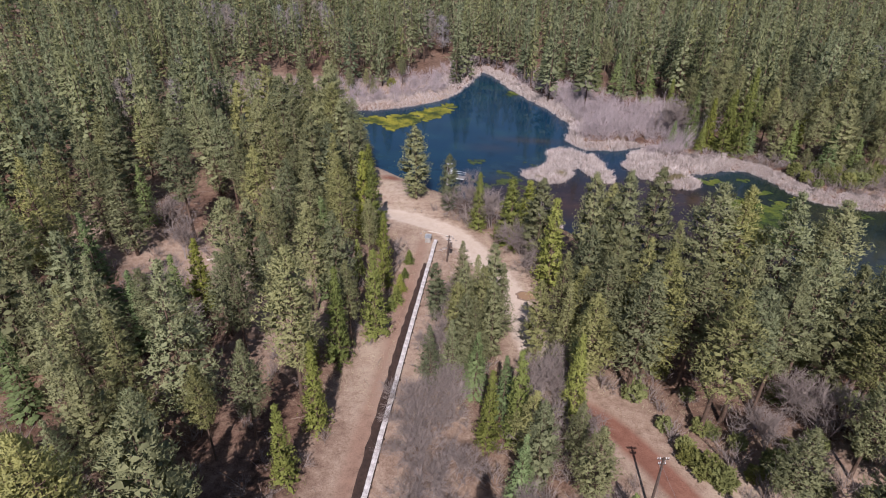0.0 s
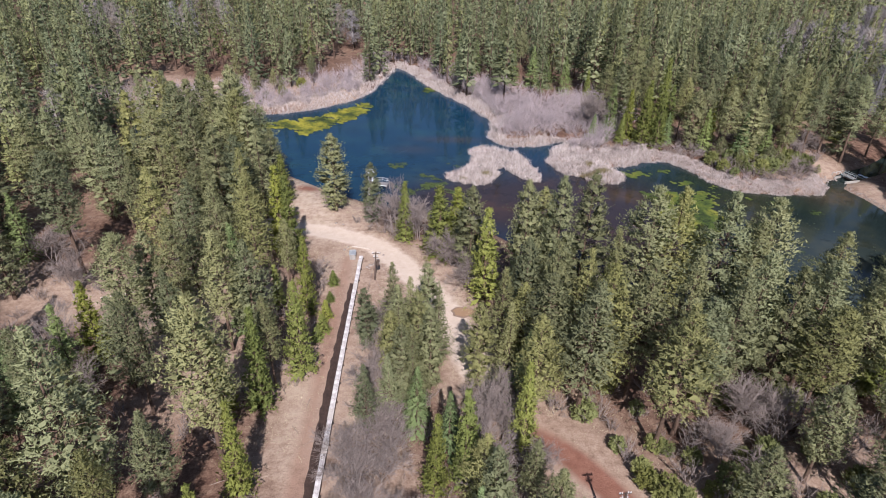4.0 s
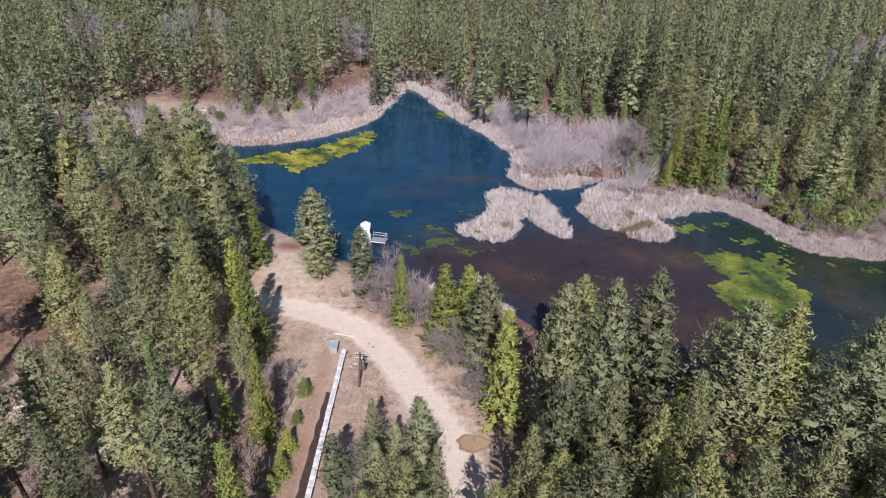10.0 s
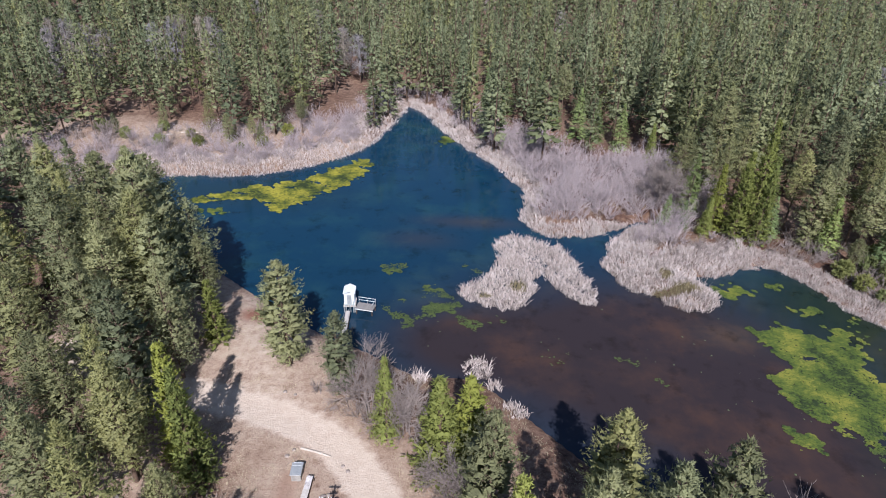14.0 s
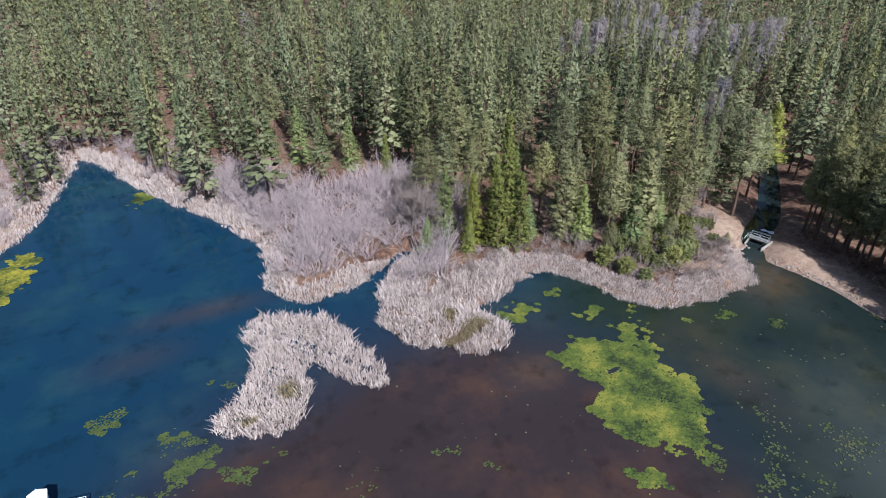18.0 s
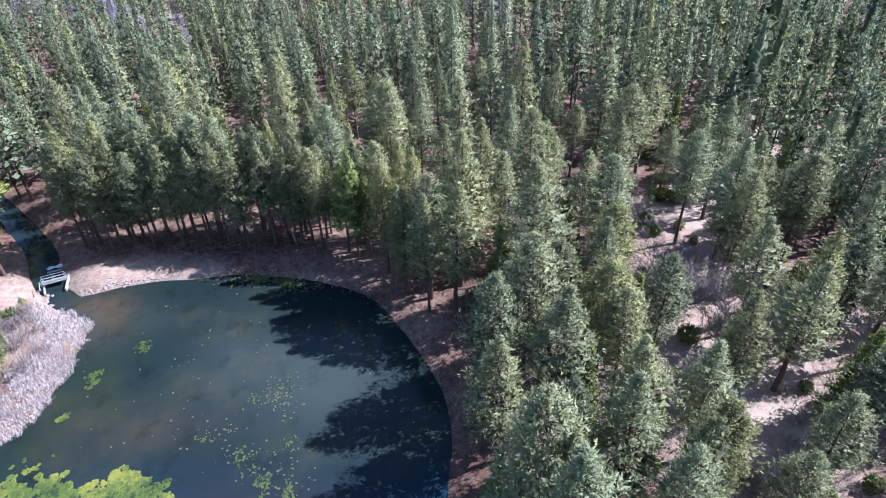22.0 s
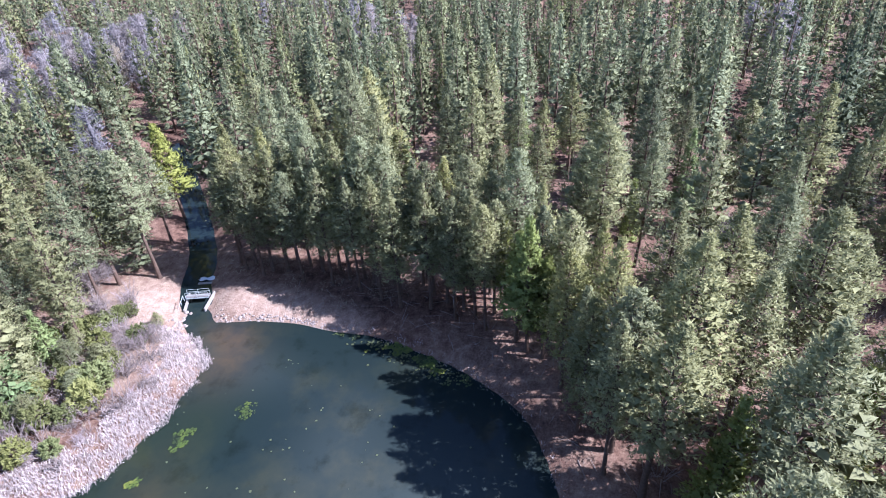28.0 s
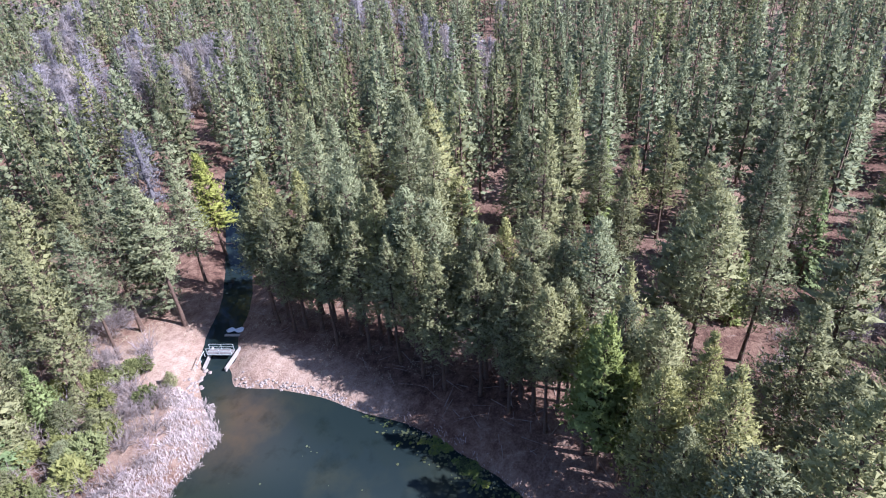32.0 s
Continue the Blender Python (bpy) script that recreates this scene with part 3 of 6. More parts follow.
    return v, f, tone, sticks, nrm


def trunk_sticks(h, base, rng, girth, dead=10):
    n = 7
    zs = np.linspace(-0.6, h * 0.97, n)
    wob = np.cumsum(rng.normal(0, 0.05, (n, 2)), 0)
    pts = [np.array([wob[i, 0], wob[i, 1], zs[i]]) for i in range(n)]
    rr = [girth * (1 - 0.93 * max(0, z) / h) * (1.25 if i == 0 else 1) for i, z in enumerate(zs)]
    main = [(pts[i], pts[i + 1], rr[i], rr[i + 1]) for i in range(n - 1)]
    stubs = []
    for _ in range(dead):
        z, a, ln = h * base * rng.uniform(0.35, 1.1), rng.uniform(0, 6.28), rng.uniform(0.5, 1.8)
        stubs.append((np.array([0, 0, z]), np.array([ln * math.cos(a), ln * math.sin(a), z - rng.uniform(0, 0.3)]), 0.045, 0.012))
    return main, stubs


SPECIES = {
    "pine": dict(name="pine_tree", mat=M_PINE, cat="tree", label="tall ponderosa pine with grey-green needles and a bare lower trunk"),
    "cedar": dict(name="cedar_tree", mat=M_CEDAR, cat="tree", label="narrow incense cedar with bright yellow-green sprays"),
    "fir": dict(name="fir_tree", mat=M_FIR, cat="tree", label="conical young fir with dense green boughs"),
}
PROTO = {}


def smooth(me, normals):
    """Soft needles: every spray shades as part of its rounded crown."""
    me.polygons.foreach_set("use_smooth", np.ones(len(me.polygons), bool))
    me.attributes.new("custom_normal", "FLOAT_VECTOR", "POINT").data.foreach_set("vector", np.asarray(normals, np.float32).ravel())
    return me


def conifer_meshes(kind, shape, k, h, r, base, whorls, arms, per, n, size, slim, girth, body=0.48):
    rng = np.random.default_rng(100 + 17 * k + len(kind))
    v, f, tone, sticks, nrm = crown(h, r, base, shape, rng, whorls, arms, per, n, size, slim, body)
    main, stubs = trunk_sticks(h, base, rng, girth)
    tv, tf = join(rods(main, 7), rods(sticks + stubs, 3))
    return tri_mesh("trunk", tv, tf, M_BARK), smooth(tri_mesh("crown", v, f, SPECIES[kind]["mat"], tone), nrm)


PINES = 9
for k in range(PINES):
    shape = ("pine", "pine", "round", "round", "fir", "pine", "round", "round", "pine")[k]
    PROTO["pine", k] = conifer_meshes("pine", shape, k, 20, (3.3, 3.0, 2.9, 3.4, 3.3, 3.0, 2.7, 3.3, 2.8)[k], (0.12, 0.22, 0.30, 0.05, 0.14, 0.36, 0.42, 0.06, 0.32)[k], 27, 6, 18 if k in (3, 7) else 15, 3, 0.30, 0.19, 0.25, 0.54 if k in (3, 7) else 0.34)
for k in range(3):
    PROTO["cedar", k] = conifer_meshes("cedar", "cedar", k, 13, 2.0 + 0.2 * k, (0.03, 0.03, 0.32)[k], 26, 7, 9, 3, 0.29, 0.23, 0.20)
    PROTO["fir", k] = conifer_meshes("fir", "fir", k, 16, 2.6 + 0.2 * k, 0.06, 25, 7, 10, 3, 0.30, 0.20, 0.22)
PROTO_H = {"pine": 20, "cedar": 13, "fir": 16}


def plant(kind, x, y, h, width=1.0, group="forest trees", label="", form=""):
    s = SPECIES[kind]
    n = PINES if kind == "pine" else 3
    k = int(RNG.choice({"oval": (3, 7), "full": (0, 3, 4, 7), "high": (1, 2, 5, 6, 8)}[form])) if form and kind == "pine" else 2 if kind == "cedar" and group == "east bank trees" else int(RNG.integers(2 if kind == "cedar" else n))
    trunk, leaves = PROTO[kind, k]
    ob = new(s["name"])
    part("trunk", trunk, None, ob, "")
    part("crown", leaves, None, ob, "")
    z = (h - ground_z(x, y) - 0.5) / PROTO_H[kind]
    wide = 0.98 * z ** 0.8 * width * RNG.uniform(0.9, 1.1)
    ob.matrix_basis = Matrix.LocRotScale((x, y, ground_z(x, y) - 0.1), Euler((RNG.normal(0, 0.012), RNG.normal(0, 0.012), RNG.uniform(0, 6.28))), (wide, wide, z))
    return tagged(ob, label or s["label"], s["cat"], group)


def bare_meshes(k, h, spread, mat, name, levels=3, first=5, droop=0.0):
    """A leafless tree: limbs that fork into twigs."""
    rng = np.random.default_rng(300 + k)
    limb, twig = [], []

    def grow(p, d, ln, r, lev):
        q = p + d * ln
        (limb if lev < 2 else twig).append((p, q, r, r * 0.62))
        if lev >= levels:
            for _ in range(11):
                e = d + rng.normal(0, 0.55, 3)
                e /= np.linalg.norm(e)
                s = p + d * ln * rng.uniform(0.3, 1)
                twig.append((s, s + e * ln * rng.uniform(0.5, 1.1), 0.019, 0.009))
            return
        for _ in range(first if lev == 0 else 3):
            e = d * 0.9 + rng.normal(0, spread, 3) + np.array([0, 0, 0.25 - droop * lev])
            e /= np.linalg.norm(e)
            grow(p + d * ln * rng.uniform(0.55, 1.0), e, ln * rng.uniform(0.62, 0.85), r * 0.55, lev + 1)

    for _ in range(3):
        lean = np.array([*rng.normal(0, 0.22, 2), 1.0])
        grow(np.array([*rng.normal(0, 0.15, 2), -0.3]), lean / np.linalg.norm(lean), h * rng.uniform(0.24, 0.34), h * 0.011, 0)
    a = rods(limb, 5)
    b = rods(twig, 3)
    return tri_mesh("trunk", *a, mat), tri_mesh("twig_crown", *b, mat)


for k in range(4):
    PROTO["bare", k] = bare_meshes(k, 10, 0.5, M_TWIG, "bare", 3, 5)
SHRUB_N = 5


def shrub_mesh(k, mat, h=2.6, stems=16, width=0.55, n=6):
    """A leafless shrub: many stems from one foot, each with side twigs."""
    rng = np.random.default_rng(500 + k)
    segs = []
    for _ in range(stems):
        d = np.array([*rng.normal(0, width, 2), 1.0])
        d /= np.linalg.norm(d)
        p = np.array([*rng.normal(0, 0.25, 2), -0.15])
        ln = h * rng.uniform(0.55, 1.0)
        m = p + d * ln * 0.5
        e = d + np.array([*rng.normal(0, 0.25, 2), 0.1])
        e /= np.linalg.norm(e)
        q = m + e * ln * 0.5
        segs += [(p, m, 0.028, 0.02), (m, q, 0.02, 0.008)]
        for _ in range(n):
            s = p + (q - p) * rng.uniform(0.35, 0.95)
            t = d + rng.normal(0, 0.5, 3)
            t[2] = abs(t[2]) + 0.2
            t /= np.linalg.norm(t)
            segs.append((s, s + t * h * rng.uniform(0.15, 0.38), 0.013, 0.005))
    return tri_mesh("stems", *rods(segs, 3), mat)


for k in range(SHRUB_N):
    PROTO["willow", k] = shrub_mesh(k, M_WILLOW, 3.0, 20, 0.55, 6)
    PROTO["brush", k] = shrub_mesh(40 + k, M_TWIG, 2.0, 16, 0.6, 7)


def plant_bare(x, y, h, label="leafless grey oak with fine spreading twigs", group="bare trees"):
    k = int(RNG.integers(4))
    trunk, twigs = PROTO["bare", k]
    ob = new("bare_tree")
    part("trunk", trunk, None, ob)
    part("twig_crown", twigs, None, ob)
    s = h / 10
    ob.matrix_basis = Matrix.LocRotScale((x, y, ground_z(x, y)), Euler((0, 0, RNG.uniform(0, 6.28))), (s, s, s))
    return tagged(ob, label, "tree", group)


SHRUBS = {"willow": [], "brush": []}
SHRUB_LABEL = {"willow": "leafless mauve-grey willow shrub on the pond bank", "brush": "leafless grey-brown brush on the forest floor"}


def plant_shrub(kind, x, y, h, group):
    """Notes a shrub; grow_shrubs() builds them all."""
    SHRUBS[kind].append((x, y, h, group))


def grow_shrubs(kind, singles):
    """The shrubs nearest the flight line as single things, those further off as one thicket."""
    rows = SHRUBS[kind]
    order = np.argsort(view_rank(np.array([(x, y) for x, y, _, _ in rows])))
    tall = 3.0 if kind == "willow" else 2.0
    arrays = []
    for k in range(SHRUB_N):
        me = PROTO[kind, k]
        v, f = np.zeros(len(me.vertices) * 3), np.zeros(len(me.loops), int)
        me.vertices.foreach_get("co", v)
        me.loops.foreach_get("vertex_index", f)
        arrays.append((v.reshape(-1, 3), f.reshape(-1, len(f) // len(me.polygons))))
    many = []
    for n, i in enumerate(order):
        x, y, h, group = rows[i]
        k, a, s_ = int(RNG.integers(SHRUB_N)), RNG.uniform(0, 6.28), h / tall
        z = max(0, ground_z(x, y))
        if n < singles:
            ob = new(kind + "_shrub", PROTO[kind, k])
            ob.matrix_basis = Matrix.LocRotScale((x, y, z), Euler((0, 0, a)), (s_ * 1.1, s_ * 1.1, s_))
            tagged(ob, SHRUB_LABEL[kind], "shrub", group)
        else:
            v, f = arrays[k]
            c, q = math.cos(a) * s_ * 1.1, math.sin(a) * s_ * 1.1
            many.append((np.column_stack([v[:, 0] * c - v[:, 1] * q + x, v[:, 0] * q + v[:, 1] * c + y, v[:, 2] * s_ + z]), f))
    if many:
        ob = new(kind + "_thicket", tri_mesh(kind + "_thicket", *join(*many), M_WILLOW if kind == "willow" else M_TWIG))
        tagged(ob, SHRUB_LABEL[kind].replace("shrub", "thicket"), "thicket", kind="stuff")


# trees that stand by themselves: kind, x, y, height
BY_THE_POND = [
    ("pine", -20.2, 57.5, 16.4, 1.2), ("pine", -13.2, 53.6, 12.9, 1.0), ("cedar", -6.9, 47.2, 12.4, 1.1), ("cedar", -1.2, 43.6, 13.2, 1.75), ("cedar", 1.4, 45.0, 12.6, 1.5),
    ("pine", 3.4, 37.2, 16.4, 1.15), ("cedar", 5.4, 31.8, 15.8), ("pine", 10.1, 27.9, 21.6, 0.95), ("pine", 14.0, 28.4, 22.0, 0.98), ("pine", 18.2, 29.9, 21.8, 0.95),
    ("cedar", -24.0, 40.2, 15.8), ("cedar", -26.2, 42.6, 16.5), ("pine", -38.5, 65.0, 25.5, 1.25), ("pine", -35.0, 59.5, 20.0, 1.1), ("cedar", 21.6, 26.6, 12.5),
]
BY_THE_FLUME = [
    ("pine", -5.6, 17.4, 13.0), ("pine", -3.4, 15.4, 13.5), ("pine", -6.2, 13.6, 12.0), ("pine", -4.8, 10.6, 12.5), ("pine", -1.8, 13.0, 13.0), ("pine", -1.0, 17.6, 12.5), ("pine", -6.0, 8.0, 10.5), ("fir", -3.0, 6.4, 10.5), ("pine", 6.4, 17.4, 15.5), ("pine", 9.4, 20.6, 17.5), ("pine", 12.6, 19.4, 18.0), ("pine", 7.2, 13.6, 13.5), ("pine", 15.8, 17.4, 18.5), ("pine", 19.6, 19.8, 19.5),
    ("pine", -6.7, 21.8, 13.2), ("pine", -4.4, 19.6, 12.5), ("pine", -2.3, 21.8, 13.2), ("pine", -10.0, 20.4, 10.4), ("cedar", -17.2, 15.2, 14.5),
    ("cedar", -20.4, 9.4, 15.0), ("cedar", -19.0, 27.0, 13.5), ("pine", 3.8, 13.7, 13.5), ("fir", 8.6, 10.4, 12.5), ("pine", -8.2, 6.0, 11.0), ("pine", -3.5, 10.5, 12.5), ("fir", 0.5, 3.5, 10.0),
]
SOUTH_BANK = [
    ("pine", 74.4, -15.5, 22.0), ("pine", 80.5, -11.0, 20.0), ("pine", 68.0, -11.5, 20.0), ("pine", 61.0, -9.6, 18.5), ("pine", 57.0, -14.0, 19.0), ("pine", 52.0, -9.0, 19.0), ("pine", 50.0, -1.6, 18.0), ("pine", 70.5, -20.5, 20.5), ("pine", 86.0, -18.0, 22.0), ("pine", 54.0, -20.5, 18.0), ("pine", 64.0, -24.0, 20.0), ("pine", 92.0, -23.5, 21.0), ("pine", 78.0, -27.0, 20.0), ("cedar", 47.5, -13.5, 14.0), ("pine", 96.0, -8.0, 21.0), ("cedar", 60.5, 4.4, 13.0), ("pine", 103.0, -14.0, 21.0), ("pine", 90.0, -4.0, 19.0),
    ("pine", 56.0, 10.0, 18.5), ("pine", 62.4, 8.6, 19.5), ("pine", 66.4, 6.0, 18.5), ("pine", 71.2, 13.6, 19.5), ("pine", 78.4, 16.4, 20.0), ("pine", 60.6, 14.0, 18.0), ("pine", 52.4, 9.4, 17.5), ("pine", 86.2, 8.0, 19.5), ("pine", 79.4, 4.6, 19.0), ("pine", 90.6, 22.4, 19.5), ("pine", 57.2, 3.2, 17.5), ("cedar", 75.6, 8.2, 14.0), ("pine", 83.6, 20.6, 19.0), ("cedar", 50.4, 13.2, 13.0), ("pine", 94.0, 12.0, 20.0),
    ("pine", 14.7, 9.2, 19.5), ("pine", 16.8, 12.2, 20.0), ("pine", 22.0, 4.6, 20.5, 1.2), ("pine", 24.8, 7.0, 19.0, 1.1), ("pine", 28.8, 8.8, 20.5, 1.1), ("pine", 40.6, 13.7, 19.5), ("pine", 9.4, 8.0, 16.0), ("pine", 11.0, 13.0, 17.5), ("pine", 33.0, 13.0, 20.5, 1.1), ("pine", 26.5, 14.0, 20.0, 1.1), ("pine", 21.0, 12.5, 20.0, 1.1), ("pine", 45.0, 4.5, 17.5), ("pine", 9.6, -7.0, 12.0), ("pine", 38.0, 7.5, 18.0), ("cedar", 31.5, 15.8, 12.0), ("fir", 13.0, -8.5, 6.0), ("pine", 3.6, -3.4, 12.0), ("pine", 27.0, -5.0, 13.0), ("pine", 33.0, -9.0, 15.0), ("fir", 24.0, -11.0, 9.0), ("pine", 39.0, -4.0, 16.0), ("pine", 43.0, -12.0, 17.0), ("pine", 30.0, -16.0, 14.0), ("pine", 20.0, -18.0, 11.0), ("pine", 36.0, 1.0, 14.0),
    ("pine", 24.6, 24.3, 22.5), ("pine", 27.9, 25.1, 22.5), ("pine", 32.2, 21.4, 23.5), ("pine", 35.6, 20.6, 20.5), ("pine", 37.6, 21.5, 22.5), ("pine", 8.8, 16.0, 14.5), ("pine", 44.6, 11.5, 19.0), ("pine", 42.8, 17.8, 17.0),
    ("pine", 51.0, 16.5, 20.0), ("pine", 58.0, 17.5, 21.0), ("pine", 69.4, 23.7, 21.0), ("pine", 54.7, 22.2, 19.0), ("pine", 47.3, 22.7, 18.0), ("pine", 73.6, 26.4, 20.0), ("pine", 67.1, 14.8, 24.5), ("cedar", 68.9, 18.5, 15.5), ("pine", 75.7, 22.0, 24.5), ("pine", 82.6, 11.5, 23.5), ("pine", 87.4, 17.2, 21.0), ("pine", 74.2, 3.0, 20.5), ("pine", 72.3, -12.3, 22.5),
]
EAST_BANK = [
    ("pine", 91.6, 72.8, 18.5, 1.15), ("pine", 91.4, 66.8, 18.0, 1.15), ("pine", 91.6, 62.6, 18.5, 1.15), ("pine", 91.4, 58.6, 18.0, 1.15), ("pine", 92.6, 76.2, 19.0, 1.15), ("pine", 93.2, 70.0, 20.0, 1.1),
    ("pine", 89.4, 52.4, 18.0, 1.2), ("pine", 89.8, 48.6, 19.0, 1.2), ("pine", 88.6, 45.2, 18.0, 1.2), ("pine", 87.4, 41.2, 18.5, 1.2), ("pine", 90.4, 55.4, 19.0, 1.15), ("pine", 88.4, 35.0, 18.5, 1.2), ("pine", 80.4, 31.8, 18.5, 1.2), ("pine", 75.4, 29.6, 18.0, 1.2), ("pine", 71.0, 27.0, 19.0, 1.2),
    ("pine", 90.6, 44.6, 18.5), ("pine", 92.4, 49.0, 20.0), ("pine", 91.8, 53.2, 18.0), ("pine", 94.0, 54.8, 21.0), ("pine", 90.2, 40.8, 17.5), ("pine", 93.8, 59.0, 19.5), ("pine", 94.2, 65.2, 20.0), ("pine", 94.8, 67.4, 19.0), ("pine", 86.6, 32.4, 19.0), ("pine", 83.8, 29.4, 20.0), ("pine", 93.0, 44.2, 21.0), ("pine", 94.4, 47.4, 20.0), ("pine", 90.2, 35.6, 20.5), ("pine", 93.4, 38.8, 22.0), ("pine", 94.0, 42.0, 19.0), ("pine", 77.6, 29.6, 17.0), ("pine", 94.6, 61.6, 22.0), ("pine", 95.8, 66.0, 22.5), ("pine", 96.4, 55.4, 22.0), ("pine", 95.8, 71.8, 21.5), ("pine", 94.0, 77.8, 18.5), ("pine", 97.8, 78.2, 21.0),
    ("pine", 94.3, 51.0, 19.5), ("cedar", 84.4, 34.2, 15.0), ("cedar", 86.2, 37.4, 16.5), ("pine", 89.5, 42.9, 19.0), ("pine", 92.8, 72.1, 19.5), ("pine", 79.5, 27.9, 21.0), ("pine", 92.9, 56.7, 20.0), ("pine", 91.3, 46.8, 18.5), ("pine", 93.4, 61.0, 19.0), ("pine", 99.2, 42.2, 21.0), ("pine", 88.6, 31.6, 16.0), ("cedar", 85.0, 36.0, 19.0), ("cedar", 91.6, 40.2, 15.0), ("cedar", 95.0, 50.6, 17.8), ("pine", 94.0, 75.5, 20.5), ("pine", 94.9, 63.0, 21.0), ("pine", 93.5, 57.5, 22.0), ("pine", 95.2, 69.5, 20.0),
    ("pine", 110.5, 66.0, 25.5), ("pine", 105.8, 47.0, 26.0), ("pine", 103.4, 24.7, 20.0), ("pine", 114.9, 67.0, 22.5), ("cedar", 105.0, 95.8, 17.0), ("pine", 105.9, 76.6, 23.0), ("pine", 97.0, 92.0, 18.0),
]
NORTH_BANK = [
    ("fir", 37.4, 97.6, 7.5), ("cedar", 40.6, 95.6, 9.0), ("fir", 39.4, 102.4, 14.0), ("pine", 38.4, 107.5, 17.0), ("pine", 43.6, 101.5, 18.0), ("fir", 51.4, 96.0, 9.5), ("pine", 54.4, 97.5, 17.0), ("pine", 58.6, 94.2, 18.0), ("fir", 58.2, 90.8, 12.0), ("pine", 62.6, 93.0, 19.0), ("fir", 64.4, 86.2, 13.0, 1.3), ("pine", 68.2, 88.6, 15.0, 1.2), ("fir", 70.6, 87.4, 10.0, 1.3), ("pine", 72.0, 91.0, 17.0), ("cedar", 47.0, 98.6, 16.0), ("pine", 76.4, 90.6, 19.0),
    ("fir", 33.8, 136.0, 13.0), ("fir", 29.0, 141.0, 12.0), ("fir", 25.4, 143.6, 14.0), ("fir", 20.2, 150.0, 12.0), ("fir", 17.2, 157.4, 14.0), ("cedar", 38.8, 128.0, 11.0), ("fir", 9.0, 161.0, 12.0), ("fir", 3.6, 166.0, 13.0), ("pine", 22.6, 155.0, 17.0), ("pine", 13.0, 165.0, 18.0),
    ("pine", -56.0, 132.0, 8.5), ("pine", -51.0, 134.0, 8.0), ("pine", -48.5, 132.5, 6.5), ("pine", -74.0, 138.0, 9.0), ("pine", -84.0, 134.0, 7.0), ("pine", -41.0, 140.0, 11.0), ("pine", -63.0, 139.0, 12.0),
    ("pine", 49.9, 109.4, 19.0), ("cedar", 51.8, 103.3, 20.0), ("cedar", 45.4, 95.2, 15.0), ("fir", 34.8, 98.4, 8.0), ("cedar", 48.6, 94.0, 14.5), ("cedar", 42.5, 98.0, 14.0), ("pine", 61.3, 88.2, 17.5), ("pine", 66.0, 86.5, 18.0), ("pine", 74.0, 86.8, 22.0), ("pine", 85.5, 91.5, 22.5),
    ("pine", 55.8, 92.5, 16.0), ("pine", 70.4, 84.6, 6.6, 1.7), ("pine", 71.4, 81.4, 5.6, 1.9), ("pine", 66.2, 86.0, 7.0, 1.6), ("pine", 67.6, 81.0, 5.4, 1.8), ("pine", 63.0, 82.5, 6.0, 1.7), ("pine", 79.6, 80.8, 3.6, 1.8), ("pine", 73.2, 86.4, 5.6, 1.7), ("pine", 60.0, 86.0, 7.5, 1.5), ("pine", 76.0, 96.5, 18.0), ("pine", 82.5, 101.0, 20.0), ("pine", 68.6, 96.0, 18.0), ("pine", 79.0, 104.0, 21.0), ("pine", 80.5, 89.5, 20.0), ("pine", 102.0, 128.2, 19.0), ("pine", 121.3, 135.9, 19.0), ("pine", 126.7, 123.8, 21.5),
]
WEST_WOOD = [
    ("pine", -63.3, 57.2, 20.0), ("pine", -52.7, 48.4, 20.0), ("pine", -57.1, 63.3, 21.0), ("pine", -50.5, 68.4, 21.0), ("pine", -37.3, 50.0, 20.0), ("pine", -36.8, 60.5, 22.5), ("pine", -41.2, 35.1, 19.0), ("pine", -32.2, 33.4, 18.0),
    ("pine", -34.6, 29.0, 18.0), ("pine", -37.2, 22.9, 16.0), ("pine", -31.7, 16.1, 15.0), ("pine", -36.3, 12.3, 14.0), ("pine", -28.2, 11.8, 13.0), ("pine", -43.5, 57.0, 22.0), ("pine", -46.0, 74.0, 20.0), ("pine", -30.0, 40.0, 17.0), ("pine", -32.0, 54.5, 18.0),
]
WEST_EDGE = [
    ("cedar", -24.3, 8.9, 12.5), ("cedar", -19.4, -1.6, 13.0), ("cedar", -20.4, -8.8, 11.5), ("pine", -28.4, -7.4, 13.5), ("pine", -19.9, 12.8, 14.0), ("pine", -35.5, 2.1, 14.0), ("pine", -32.0, -11.5, 14.0), ("pine", -24.7, -5.1, 15.0), ("pine", -36.9, -11.7, 16.0), ("pine", -41.9, 5.2, 15.0), ("pine", -32.4, 8.6, 17.0), ("pine", -33.4, 22.3, 18.0),
    ("pine", -29.9, 40.6, 20.0), ("pine", -28.0, -14.5, 12.0), ("pine", -36.8, -16.0, 14.0), ("pine", -38.2, 43.0, 16.5), ("pine", -22.8, 33.1, 12.5), ("cedar", 2.0, -0.4, 14.0), ("pine", 4.4, -5.5, 13.0), ("cedar", -1.0, -1.5, 12.0), ("fir", 2.6, -8.0, 11.0), ("pine", 8.2, -2.9, 11.0), ("cedar", 8.2, 4.5, 13.0), ("pine", 35.7, 11.0, 20.5),
]
